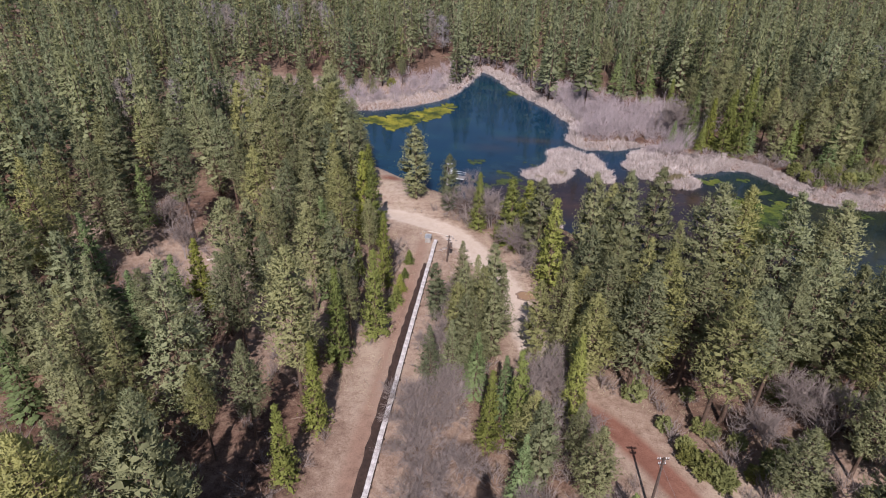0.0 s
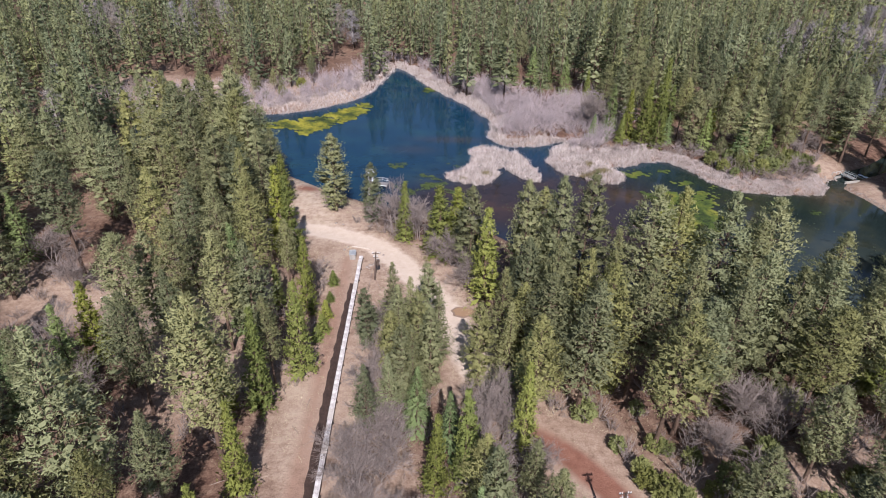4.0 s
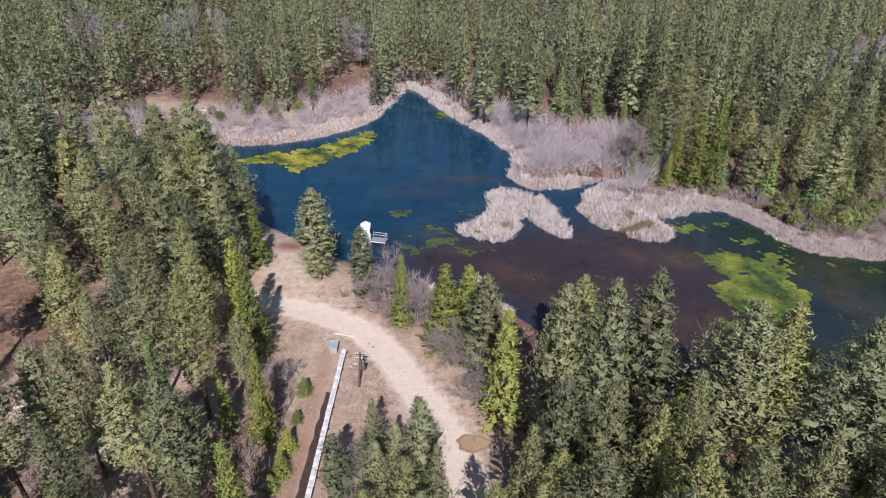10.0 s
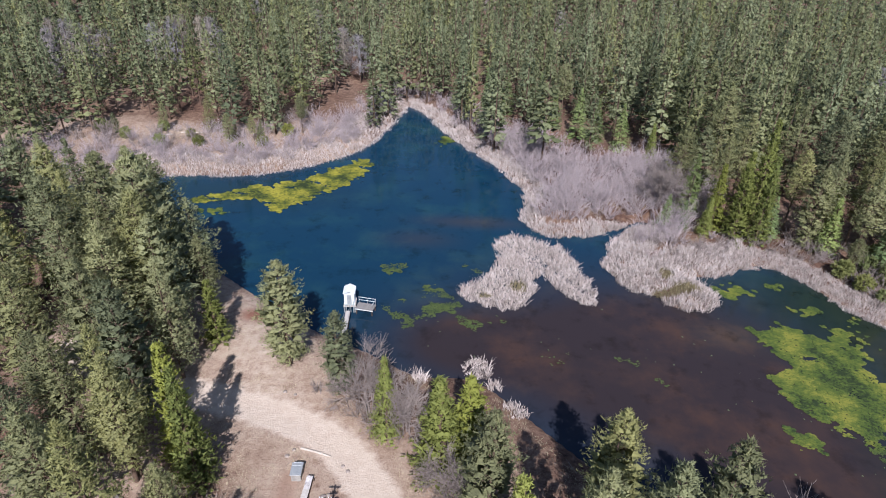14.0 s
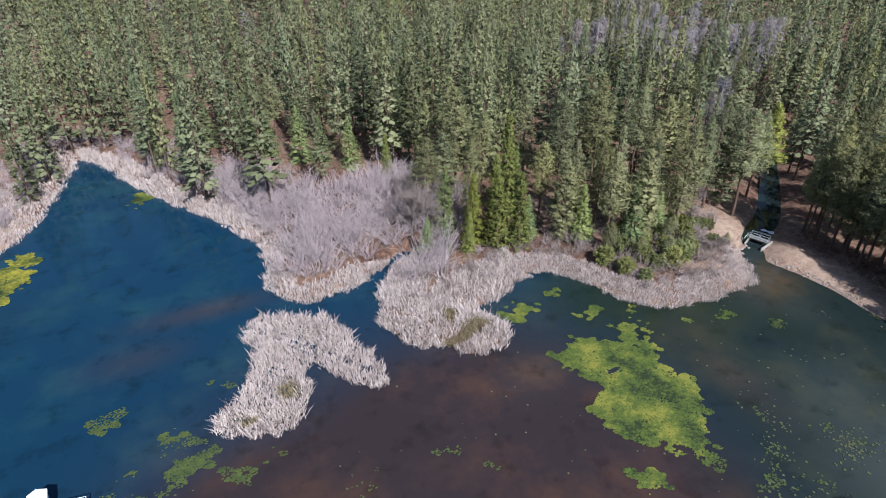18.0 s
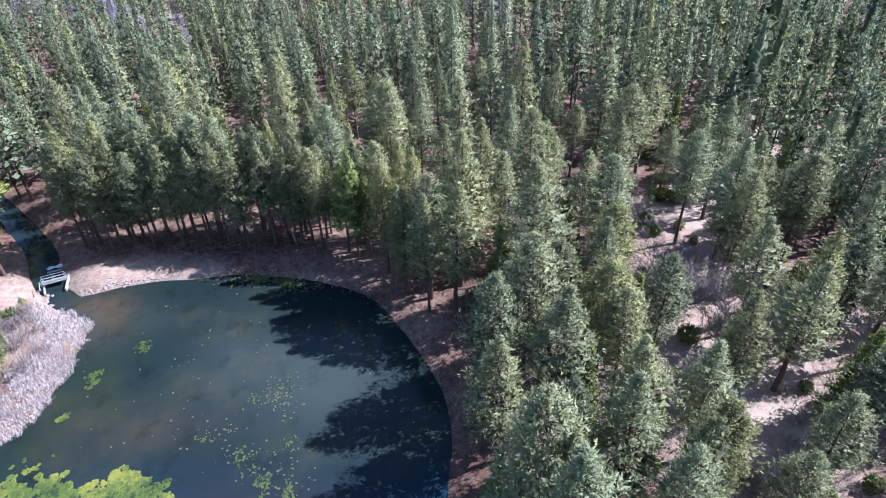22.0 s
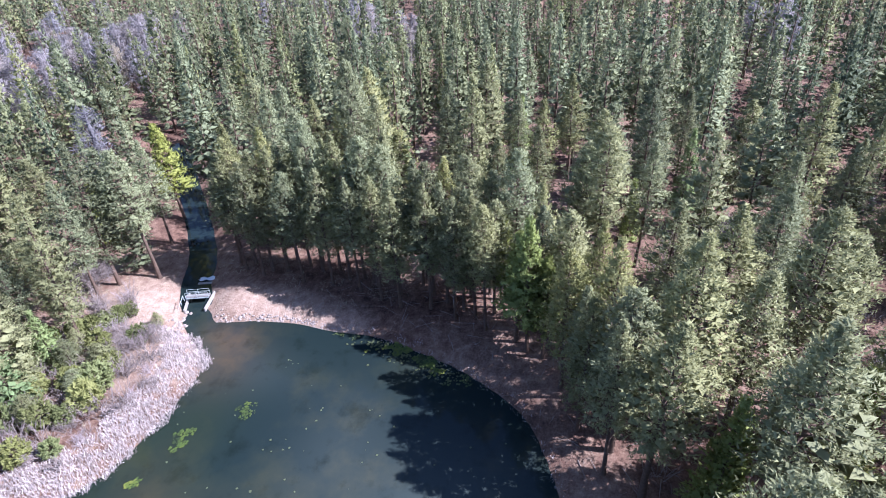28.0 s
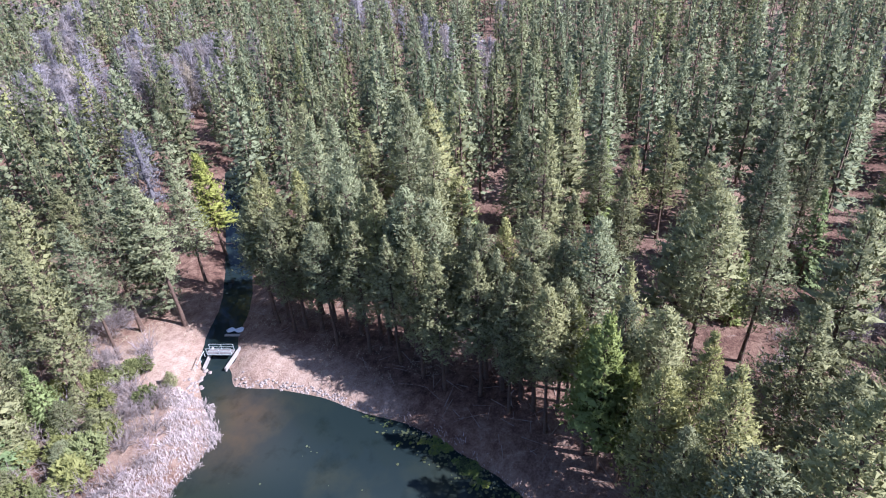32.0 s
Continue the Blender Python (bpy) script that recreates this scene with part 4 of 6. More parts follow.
WEST_BANK = [
    ("pine", -36.0, 70.5, 17.0, 1.3), ("pine", -41.0, 72.0, 22.0, 1.35), ("pine", -44.5, 77.5, 18.0, 1.25), ("pine", -48.5, 79.5, 20.0, 1.3), ("pine", -44.0, 66.5, 24.0, 1.4), ("pine", -53.0, 80.0, 19.0, 1.2), ("pine", -33.0, 66.0, 14.0, 1.3), ("pine", -41.0, 60.5, 22.0, 1.3), ("pine", -47.5, 61.5, 23.0, 1.3), ("pine", -33.5, 48.0, 19.0, 1.2),
    ("cedar", -30.2, 60.8, 11.0, 1.2), ("pine", -38.0, 55.5, 21.0, 1.3), ("pine", -58.5, 82.0, 20.0), ("pine", -55.5, 74.0, 22.0), ("pine", -65.5, 86.0, 19.0), ("pine", -43.0, 48.5, 20.0, 1.2), ("pine", -49.0, 54.5, 22.0, 1.2), ("pine", -72.0, 88.0, 18.0), ("pine", -47.0, 41.5, 18.0), ("pine", -36.0, 42.5, 17.0, 1.2), ("pine", -58.0, 52.0, 20.0),
]
placed = []
for group, rows in (("trees round the pond", BY_THE_POND), ("trees by the flume", BY_THE_FLUME), ("south bank trees", SOUTH_BANK), ("east bank trees", EAST_BANK), ("north bank trees", NORTH_BANK), ("west wood trees", WEST_WOOD), ("west bank trees", WEST_BANK), ("trees west of the flume", WEST_EDGE)):
    for kind, x, y, h, *w in rows:
        w = [1.0] if rows is EAST_BANK else [1.3] if rows is SOUTH_BANK and not w else w
        plant(kind, x, y, h, w[0] if w else (0.88 if rows in (BY_THE_FLUME, WEST_EDGE) else 1.1 if h < 18 else 1.0), group, form="oval" if rows is BY_THE_POND else "full" if rows is BY_THE_FLUME else "high" if rows in (EAST_BANK, SOUTH_BANK) else "")
        placed.append((x, y))
BARE = [(-9.2, 50.2, 10.5), (-5.0, 48.0, 11.0), (0.8, 40.0, 8.0), (2.2, 38.8, 8.5), (23.7, 32.0, 14.0), (-8.4, 23.0, 8.5), (35, 5.6, 11), (32.5, 9.3, 9), (39, 3, 9), (34.7, 105.5, 13), (37.5, 108, 11), (3.5, 33.8, 7)]
BARE += [(-8.2, -2, 7), (-7.0, -6, 7.5), (-8.0, -10, 7), (-5.4, -8, 6.5), (-6.2, 0.4, 6), (-3.2, -4.6, 6), (3.4, 1.2, 7), (5.4, -1.6, 7.5), (4.0, -9.4, 6.5), (6.6, 9.4, 7), (-8.9, 16.2, 7), (-4.0, -13, 6), (-8.6, 12, 7), (-9.2, 2, 7.5), (-7.4, 5, 7), (4.6, 8, 8), (6.2, 5.5, 7), (3.2, 5.4, 7), (9.6, 1.0, 6), (-8.4, 7.4, 6), (-5.2, 2.6, 7), (28.5, 3.0, 8), (31, 0.5, 7), (64.5, -2.0, 14), (67, -5, 11), (82, -2, 12), (58.5, -5.5, 9), (76, 1.5, 10), (-40, 8, 9), (-47, 16, 10), (-20, 34, 6), (-53, 30, 9), (-60, 38, 10), (81.8, 92.6, 7), (79.0, 92.0, 6), (83.6, 94.0, 6), (77.0, 78.9, 3.6), (74.2, 80.6, 3.4), (75.4, 79.4, 3.0), (108, 15, 7), (111, 13, 6), (72, 95, 7), (66, 93, 7), (78, 88, 6)]
for x, y, h in BARE:
    plant_bare(x, y, h)
    placed.append((x, y))


# where trees may stand
def open_ground(q):
    """Distance by which a point is clear of water, road, flume and clearings."""
    d = np.minimum(signed(q, LAKE), signed(q, STREAM) + 0.5)
    d = np.minimum(d, dist_line(q, ROAD) - 2.6)
    d = np.minimum(d, dist_line(q, FLUME + np.array([1.0, 0])) - 5.2)
    d = np.minimum(d, dist_line(q, DAM) - 5.5)
    for x, y, r in ((-1, 32, 9), (3, 24, 5), (2, 19, 4.5), (1.5, 13, 3), (62.5, 22, 6), (-14, 42, 9), (-10, 54, 11), (2, 48, 10), (-60, 124, 9), (-78, 130, 10), (-94, 196, 9), (80.5, 83, 7.5), (70, 84, 8), (24, 112, 14), (34, 122, 8), (14, 135, 5), (35, 97, 9), (30, 84, 10), (40, 88, 6), (46, 92, 7), (133, 9, 4), (64, -4, 5.5), (71, 2, 4), (56, -10, 3), (78, -12, 3), (29, 6, 5), (20, -12, 15), (33, -7, 8), (14, 1, 5), (8, -16, 9), (-44, 26, 3)):
        d = np.minimum(d, np.hypot(q[:, 0] - x, q[:, 1] - y) - r)
    return d


def scatter(lo, hi, step, rng):
    """Jittered grid of points."""
    xs, ys = np.meshgrid(np.arange(lo[0], hi[0], step), np.arange(lo[1], hi[1], step))
    q = np.stack([xs.ravel(), ys.ravel()], 1)
    return q + rng.uniform(-0.46, 0.46, q.shape) * step


rng = np.random.default_rng(11)
cand = scatter((-150, -30), (200, 230), 6.8, rng)
shore = signed(cand, LAKE)
cand = cand[~((cand[:, 0] < -26) & (cand[:, 1] > 104) & (shore < 19 + 3 * waves(cand[:, 0], cand[:, 1], 8, 2)))]
gap, shore = open_ground(cand), signed(cand, LAKE)
east = (cand[:, 0] > 76) & (cand[:, 1] < 72)
cand = cand[(gap > 1.6) & ((shore > 5.5) | ~east) & ((shore > 4.5) | (cand[:, 1] > 72))]
thin = waves(cand[:, 0], cand[:, 1], 9, 6) + 0.6 * waves(cand[:, 0], cand[:, 1], 23, 9)
cand = cand[thin < np.where((cand[:, 0] > 44) & (cand[:, 1] < 30), 1.3, 0.85) + rng.normal(0, 0.15, len(cand))]
keep = np.ones(len(cand), bool)
for x, y in placed:
    keep &= np.hypot(cand[:, 0] - x, cand[:, 1] - y) > 4.3
cand = cand[keep]
sunny = np.where((cand[:, 0] > 62) & (cand[:, 1] < 6), 0.8, np.where((cand[:, 0] < -22) & (cand[:, 1] < 48), 0.82, 1.0))
cand = cand[rng.uniform(0, 1, len(cand)) < sunny]


def view_rank(q):
    """Distance from the flight line: the nearest trees become single things."""
    return dist_line(q, np.array([(-1, -40), (1, 0), (2, 22), (12, 33), (34, 31), (52, 34)], float))


rank = view_rank(cand)
order = np.argsort(rank)
NEAR = 150
near, rest = cand[order[:NEAR]], cand[order[NEAR:]]
for x, y in near:
    c = rng.uniform()
    if c < 0.78:
        plant("pine", x, y, rng.uniform(15, 24), 1.15)
    elif c < 0.90:
        plant("cedar", x, y, rng.uniform(8, 15))
    else:
        plant("fir", x, y, rng.uniform(9, 18))


def forest(name, pts, label, whorls, arms, per, n, size, slim, mat=M_PINE, shapes=("fir", "pine", "fir", "fir", "round", "fir", "pine", "fir", "cedar", "fir"), tall=(0.72, 1.32), body=0.0, heart=0.4, bare=0.10):
    """Further woods in one mesh: trunks and crowns of sprays."""
    lib = []
    for k in range(10):
        r = np.random.default_rng(900 + k)
        shape = shapes[k % len(shapes)]
        lib.append(crown(20, 2.75 + 0.22 * (k % 4), bare + 0.05 * (k % 4), shape, r, whorls, arms, per, n, size, slim, body, heart, 0.35 if body < 0.6 else 0.12))
    tv, tf = rods([(np.array([0, 0, -0.6]), np.array([0, 0, 17.0]), 0.25, 0.06)], 4)
    vs, fs, ns, tint, tone, m = [], [], [], [], [], 0
    tvs, tfs, tn = [], [], 0
    zs = height(pts)[0]
    for (x, y), z in zip(pts, zs):
        v, f, t, _, nrm = lib[int(rng.integers(10))]
        s, a = rng.uniform(*tall), rng.uniform(0, 6.28)
        w = s ** 0.5 * rng.uniform(0.9, 1.15)
        c, sn = math.cos(a) * w, math.sin(a) * w
        vs.append(np.column_stack([v[:, 0] * c - v[:, 1] * sn + x, v[:, 0] * sn + v[:, 1] * c + y, v[:, 2] * s + z]))
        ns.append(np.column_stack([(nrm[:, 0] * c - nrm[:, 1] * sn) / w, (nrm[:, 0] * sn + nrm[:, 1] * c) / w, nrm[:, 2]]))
        fs.append(f + m)
        m += len(v)
        tint.append(t + 0.19 + np.clip(rng.normal(0, 0.17), -0.30, 0.24))
        tone.append(np.full(len(v), rng.uniform(0, 1)))
        tvs.append(tv * np.array([1, 1, s]) + np.array([x, y, z]))
        tfs.append(tf + tn)
        tn += len(tv)
    root = new(name)
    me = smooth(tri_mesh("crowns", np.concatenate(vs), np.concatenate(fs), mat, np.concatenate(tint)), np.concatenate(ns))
    me.attributes.new("tone", "FLOAT", "POINT").data.foreach_set("value", np.concatenate(tone).astype(np.float32))
    part("crowns", me, None, root)
    part("trunks", tri_mesh("trunks", np.concatenate(tvs), np.concatenate(tfs), M_BARK), None, root)
    return tagged(root, label, "forest", kind="stuff")


far = scatter((-330, -120), (430, 430), 7.9, rng)
box_in = (far[:, 0] > -150) & (far[:, 0] < 200) & (far[:, 1] > -30) & (far[:, 1] < 230)
far = far[~box_in]
ang = np.degrees(np.arctan2(far[:, 0] - 10, far[:, 1] - 10))
rad = np.hypot(far[:, 0] - 20, far[:, 1] - 30)
far = far[(ang > -56) & (ang < 148) & (rad < 345)]
far = far[waves(far[:, 0], far[:, 1], 11, 6) < 0.55]
bare_at = [(171, 210), (153, 162), (123, 156), (199, 103), (200, -7), (132, 153), (149, 147), (129, 159), (188, 86), (202, 262), (160, 151), (166, 156), (134, 171), (139, 175), (126, 175), (167, 181), (161, 195), (174, 152), (239, 138), (196, 240), (208, 256), (121, 181), (-112, 172), (-118, 180), (-98, 196), (-92, 204), (-126, 190)]
spots = scatter((-160, 20), (330, 330), 13, rng)
spots = spots[(waves(spots[:, 0], spots[:, 1], 11, 6) + 0.5 * waves(spots[:, 0], spots[:, 1], 31, 4) > 0.62) & (open_ground(spots) > 3) & (view_rank(spots) > 95)]
some = np.array(bare_at, float)
BARE_SPOTS = np.concatenate([some, *[some + rng.normal(0, 5.0, some.shape) for _ in range(5)], spots])


def off_bare(q):
    """Points that leave the leafless stands free."""
    return q[np.hypot(q[:, None, 0] - BARE_SPOTS[None, :, 0], q[:, None, 1] - BARE_SPOTS[None, :, 1]).min(1) > 5.2]


rest, far = off_bare(rest), off_bare(far)
MID = 420
forest("mid_woods", rest[:MID], "dense stand of conifers behind the pond banks", 20, 6, 5.2, 3, 0.38, 0.20, M_STAND, body=0.46)
beyond = np.concatenate([rest[MID:], far])
beyond = beyond[np.argsort(view_rank(beyond))]
forest("back_woods", beyond[:1300], "conifer forest on the land behind the pond", 14, 5, 5.0, 2, 0.46, 0.20, M_STAND, body=0.42, bare=0.13)
forest("far_woods", beyond[1300:], "distant conifer forest that reaches the edge of sight", 10, 4, 3.4, 2, 0.66, 0.21, M_STAND, body=0.50, bare=0.22)
forest("bare_woods", BARE_SPOTS, "leafless mauve-grey oaks scattered through the conifer forest", 9, 7, 9, 4, 0.9, 0.075, M_HAZE, ("oak",), (0.55, 0.80), 0.0, 0.12)
south = scatter((-170, -170), (230, -28), 9.5, rng)
south = south[(south[:, 0] < 50) | (rng.uniform(0, 1, len(south)) < 0.7)]
south = south[(np.hypot(south[:, 0] - 10, south[:, 1]) < 190) & (dist_line(south, FLUME) > 7) & (np.hypot(south[:, 0] - 1, south[:, 1] + 36) > 26)]
forest("south_woods", south, "conifer forest on the land south of the flume", 12, 4, 3, 2, 0.95, 0.27, M_STAND)


# ---- reeds ----
def blades(q, z, h, rng, n=4, width=0.05, lean=0.30):
    """Dry cattail leaves: n bent narrow blades at each point."""
    k = len(q) * n
    base = np.column_stack([np.repeat(q, n, 0) + rng.normal(0, 0.14, (k, 2)), np.repeat(z, n) - 0.1])
    hh = np.repeat(h, n) * rng.uniform(0.55, 1.1, k)
    d = np.column_stack([rng.normal(0, lean, (k, 2)), np.ones(k)])
    a = rng.uniform(0, 6.28, k)
    side = np.column_stack([np.cos(a), np.sin(a), np.zeros(k)]) * width
    mid = base + d * (hh * 0.6)[:, None]
    tip = mid + (d * np.array([1.5, 1.5, 0.75])) * (hh * 0.4)[:, None]
    v = np.stack([base - side * 0.6, base + side * 0.6, mid + side, mid - side, tip], 1).reshape(-1, 3)
    i = np.arange(k)[:, None] * 5
    f = np.concatenate([i + np.array([[0, 1, 2]]), i + np.array([[0, 2, 3]]), i + np.array([[3, 2, 4]])])
    return v, f


def reed_bed(label, test, lo, hi, step=0.30, h=1.7, width=0.045):
    r = np.random.default_rng(int(abs(lo[0] * 7 + hi[1] * 3)) + 5)
    q = scatter(lo, hi, step, r)
    q = q[test(q)]
    z = np.maximum(height(q)[0], -0.05)
    clump = waves(q[:, 0], q[:, 1], 0.55, 3) + 0.7 * waves(q[:, 0], q[:, 1], 1.9, 6)
    hh = h * np.clip(0.82 + 0.38 * clump, 0.35, 1.25) * r.uniform(0.8, 1.15, len(q))
    thick = clump > r.normal(-0.85, 0.25, len(q))
    q, z, hh = q[thick], z[thick], hh[thick]
    ob = new("reed_bed", tri_mesh("reed_bed", *blades(q, z, hh * 0.85, r, 5, width * 0.9), M_REED))
    return tagged(ob, label, "reeds", "reed beds", "stuff")


ISLAND = smooth_loop([(5.6, 93), (8.6, 94), (13.4, 91.2), (16.2, 90.2), (18.6, 82), (19.6, 74.8), (17.2, 75.2), (14.3, 78), (12.6, 83), (11.2, 81), (9.6, 75), (7.2, 72.6), (2.2, 73.6), (-0.6, 75.8), (3.2, 80), (5.4, 86)], 4)


def ragged(q):
    return 0.75 * waves(q[:, 0], q[:, 1], 1.3, 5) + 0.65 * waves(q[:, 0], q[:, 1], 0.5, 8)


def fringe(x0, x1, y0, y1, wide, out):
    """A test for the strip along the shore, wide metres inland and out metres into the water."""
    def test(q):
        d = signed(q, LAKE) + 0.8 * ragged(q)
        w = wide * (0.85 + 0.35 * waves(q[:, 0], q[:, 1], 7, 4))
        return (d < w) & (d > -out) & (q[:, 0] > x0) & (q[:, 0] < x1) & (q[:, 1] > y0) & (q[:, 1] < y1)
    return test


OLIVE = ((30.6, 78.0, 2.6, 1.0), (33.6, 79.0, 2.4, 1.5), (8.4, 78.0, 1.3, 2.0), (3.0, 75.4, 1.5, 0.6), (31, 82.5, 1.4, 1.6))


def hollow(q):
    """How far the points lie in the low olive patches of the reed beds."""
    return np.max([blob(q, *o) for o in OLIVE], 0) + 0.18 * ragged(q)


reed_bed("island of pale dry cattails in the pond", lambda q: (signed(q, ISLAND) + 0.8 * ragged(q) < 0) & (hollow(q) < 0.45), (-4, 68), (24, 98))
reed_bed("belt of pale dry cattails along the north bank", fringe(-86, -17, 108, 172, 11.5, 1.0), (-88, 106), (-16, 176), 0.44, 1.35, 0.042)
reed_bed("belt of pale dry cattails below the willow thicket", fringe(-18, 24, 94, 172, 3.6, 1.0), (-19, 93), (26, 174), 0.36)
reed_bed("pale dry cattails round the low peninsula", lambda q: fringe(22, 46, 70, 100, 7.0, 0.6)(q) & (hollow(q) < 0.45), (20, 70), (47, 100), 0.29)
reed_bed("belt of pale dry cattails towards the outlet", fringe(45, 79.5, 68, 92, 4.2, 0.6), (44, 66), (80, 94), 0.21, 1.0, 0.028)


M_SEDGE = plain("olive_sedge", (0.105, 0.088, 0.048), (0.245, 0.205, 0.115), 1.2, 0.9)
for x0, x1, y0, y1 in ((27, 38, 75, 86), (0, 11, 73, 82)):
    q = scatter((x0, y0), (x1, y1), 0.24, rng)
    q = q[(hollow(q) > 0.38) & ((signed(q, LAKE) > -0.5) | (signed(q, ISLAND) < 0))]
    ob = new("sedge_patch", tri_mesh("sedge_patch", *blades(q, np.maximum(height(q)[0], -0.05), np.full(len(q), 0.75), rng, 4, 0.04, 0.4), M_SEDGE))
    tagged(ob, "low olive-brown sedge in a hollow of the reed bed", "sedge", "sedge patches", "stuff")


reed_bed("thin fringe of dry sedge along the east bank", fringe(54, 87, 24, 58, 0.7, 0.2), (53, 24), (88, 59), 0.5, 0.55, 0.03)


# ---- willow thickets ----
w = scatter((8, 92), (48, 150), 2.6, rng)
w = w[(signed(w, LAKE) > 2.2)]
mass = 0.2 + blob(w, 24, 110, 15, 14) + 0.8 * blob(w, 38, 118, 8, 10) + 0.55 * blob(w, 12, 134, 8, 12) + 0.6 * blob(w, 28, 94, 6, 7)
for x, y in w[mass > 0.42]:
    plant_shrub("willow", x, y, rng.uniform(3.0, 6.2), "willow thicket")
line = scatter((-85, 90), (85, 180), 2.9, rng)
ld = signed(line, LAKE)
line = line[(ld > 3.2) & (ld < np.where(line[:, 1] > 112, 12.5, 8.0)) & (line[:, 1] > 72) & ((line[:, 0] > 40) | (line[:, 1] > 112))]
for x, y in line:
    plant_shrub("willow" if y > 96 else "brush", x, y, rng.uniform(2.0, 4.6) if y > 112 else rng.uniform(1.2, 2.4), "bank willows" if y > 96 else "brush behind the reeds")


belt = scatter((30, 74), (82, 104), 1.9, rng)
bd = signed(belt, LAKE)
belt = belt[(bd > 3.6) & (bd < 8.5) & (belt[:, 0] < 79) & (belt[:, 1] > 74) & (rng.uniform(0, 1, len(belt)) < 0.75)]
for x, y in belt:
    plant_shrub("brush" if rng.uniform() < 0.7 else "willow", x, y, rng.uniform(1.1, 2.3), "brush behind the reeds")
nw = scatter((-118, 118), (-22, 162), 2.8, rng)
nd = signed(nw, LAKE)
nw = nw[(nd > 10.5) & (nd < 26) & (nw[:, 1] < 150) & (rng.uniform(0, 1, len(nw)) < 0.55)]
for x, y in nw:
    plant_shrub("willow" if rng.uniform() < 0.7 else "brush", x, y, rng.uniform(2.4, 4.8), "north bank brush")
ow = scatter((56, 74), (84, 98), 2.3, rng)
od = signed(ow, LAKE)
ow = ow[(od > 2.6) & (np.hypot(ow[:, 0] - 82, ow[:, 1] - 81) > 4.5) & (signed(ow, STREAM) > 2.5) & (ow[:, 1] < 95 - 0.25 * (ow[:, 0] - 56)) & (rng.uniform(0, 1, len(ow)) < 0.72)]
for x, y in ow:
    plant_shrub("willow" if rng.uniform() < 0.15 else "brush", x, y, rng.uniform(1.5, 3.2), "brush near the outlet")


# ---- algae ----
def mat_of_algae(label, loop, n, size, rng, z=0.015, holes=0.5, mat=M_ALGAE):
    lo, hi = loop.min(0), loop.max(0)
    q = rng.uniform(lo - 1.5, hi + 1.5, (n * 5, 2))
    q = q[(signed(q, loop) + 1.6 * ragged(q) + 1.0 * waves(q[:, 0], q[:, 1], 1.7, 2) < 0) & (waves(q[:, 0] * 0.6, q[:, 1] * 1.5, 1.3, 7) < rng.normal(holes, 0.2, len(q)))][:n]
    k = len(q)
    ang = np.linspace(0, 2 * np.pi, 7, endpoint=False)[None] + rng.uniform(0, 1, (k, 1))
    rr = size * rng.uniform(0.5, 1.4, (k, 1)) * rng.uniform(0.6, 1.2, (k, 7))
    zz = z + rng.uniform(0, 0.05, k)
    ring = np.stack([q[:, :1] + rr * np.cos(ang) * 1.3, q[:, 1:] + rr * np.sin(ang), np.repeat(zz[:, None], 7, 1)], -1)
    mid = np.concatenate([q, zz[:, None] + 0.02], 1)[:, None]
    v = np.concatenate([mid, ring], 1).reshape(-1, 3)
    i = np.arange(k)[:, None] * 8
    f = np.concatenate([i + np.array([[0, 1 + j, 1 + (j + 1) % 7]]) for j in range(7)])
    ob = new("algae_mat", tri_mesh("algae_mat", v, f, mat))
    return tagged(ob, label, "algae", "algae mats", "stuff")


mat_of_algae("yellow-green algae mat floating off the north bank", smooth_loop([(-23, 128), (-22.5, 118), (-29, 108), (-35, 100.5), (-40, 104), (-54, 103), (-46, 108), (-36, 114), (-29, 122)]), 12000, 0.19, rng, 0.015, 0.42)
mat_of_algae("large yellow-green algae mat in the shallows", smooth_loop([(39.8, 69.4), (45.0, 71.8), (52.2, 67.1), (51.7, 61.6), (50.2, 56.2), (45.8, 52.9), (40.4, 54.6), (38.5, 59.8), (41.2, 64.4)]), 13000, 0.145, rng, 0.015, 0.62, M_ALGAE_GREEN)
SMALL_MATS = [(40.8, 80.2, 2.7, 2.4), (47.3, 82.4, 1.0, 0.8), (49.5, 76.1, 2.1, 1.3), (51.5, 71.3, 1.7, 1.3), (54.1, 68.9, 1.4, 1.3), (37.7, 50.8, 2.2, 1.5), (42.6, 53.0, 0.9, 0.7), (45.5, 51.4, 0.9, 1.1), (64.7, 67.5, 1.0, 0.8), (61.8, 68.5, 0.9, 0.7), (55.3, 73.9, 0.8, 0.5), (-6.4, 141, 1.8, 2.4), (-47, 99, 3, 1.2), (71.1, 63.5, 0.6, 0.4), (83.0, 51.6, 0.9, 2.0), (82.2, 48.4, 0.8, 1.6), (80.8, 44.6, 0.5, 1.2)]
for x, y, a, b in SMALL_MATS:
    ring = smooth_loop([(x + a * math.cos(t) * (0.8 + 0.3 * math.sin(3 * t + x)), y + b * math.sin(t) * (0.8 + 0.3 * math.cos(2 * t + y))) for t in np.linspace(0, 6.28, 9)[:-1]], 3)
    mat_of_algae("small ragged yellow-green algae patch on the pond", ring, int(190 * a * b), 0.13, rng, 0.015, 0.75, M_ALGAE_GREEN)


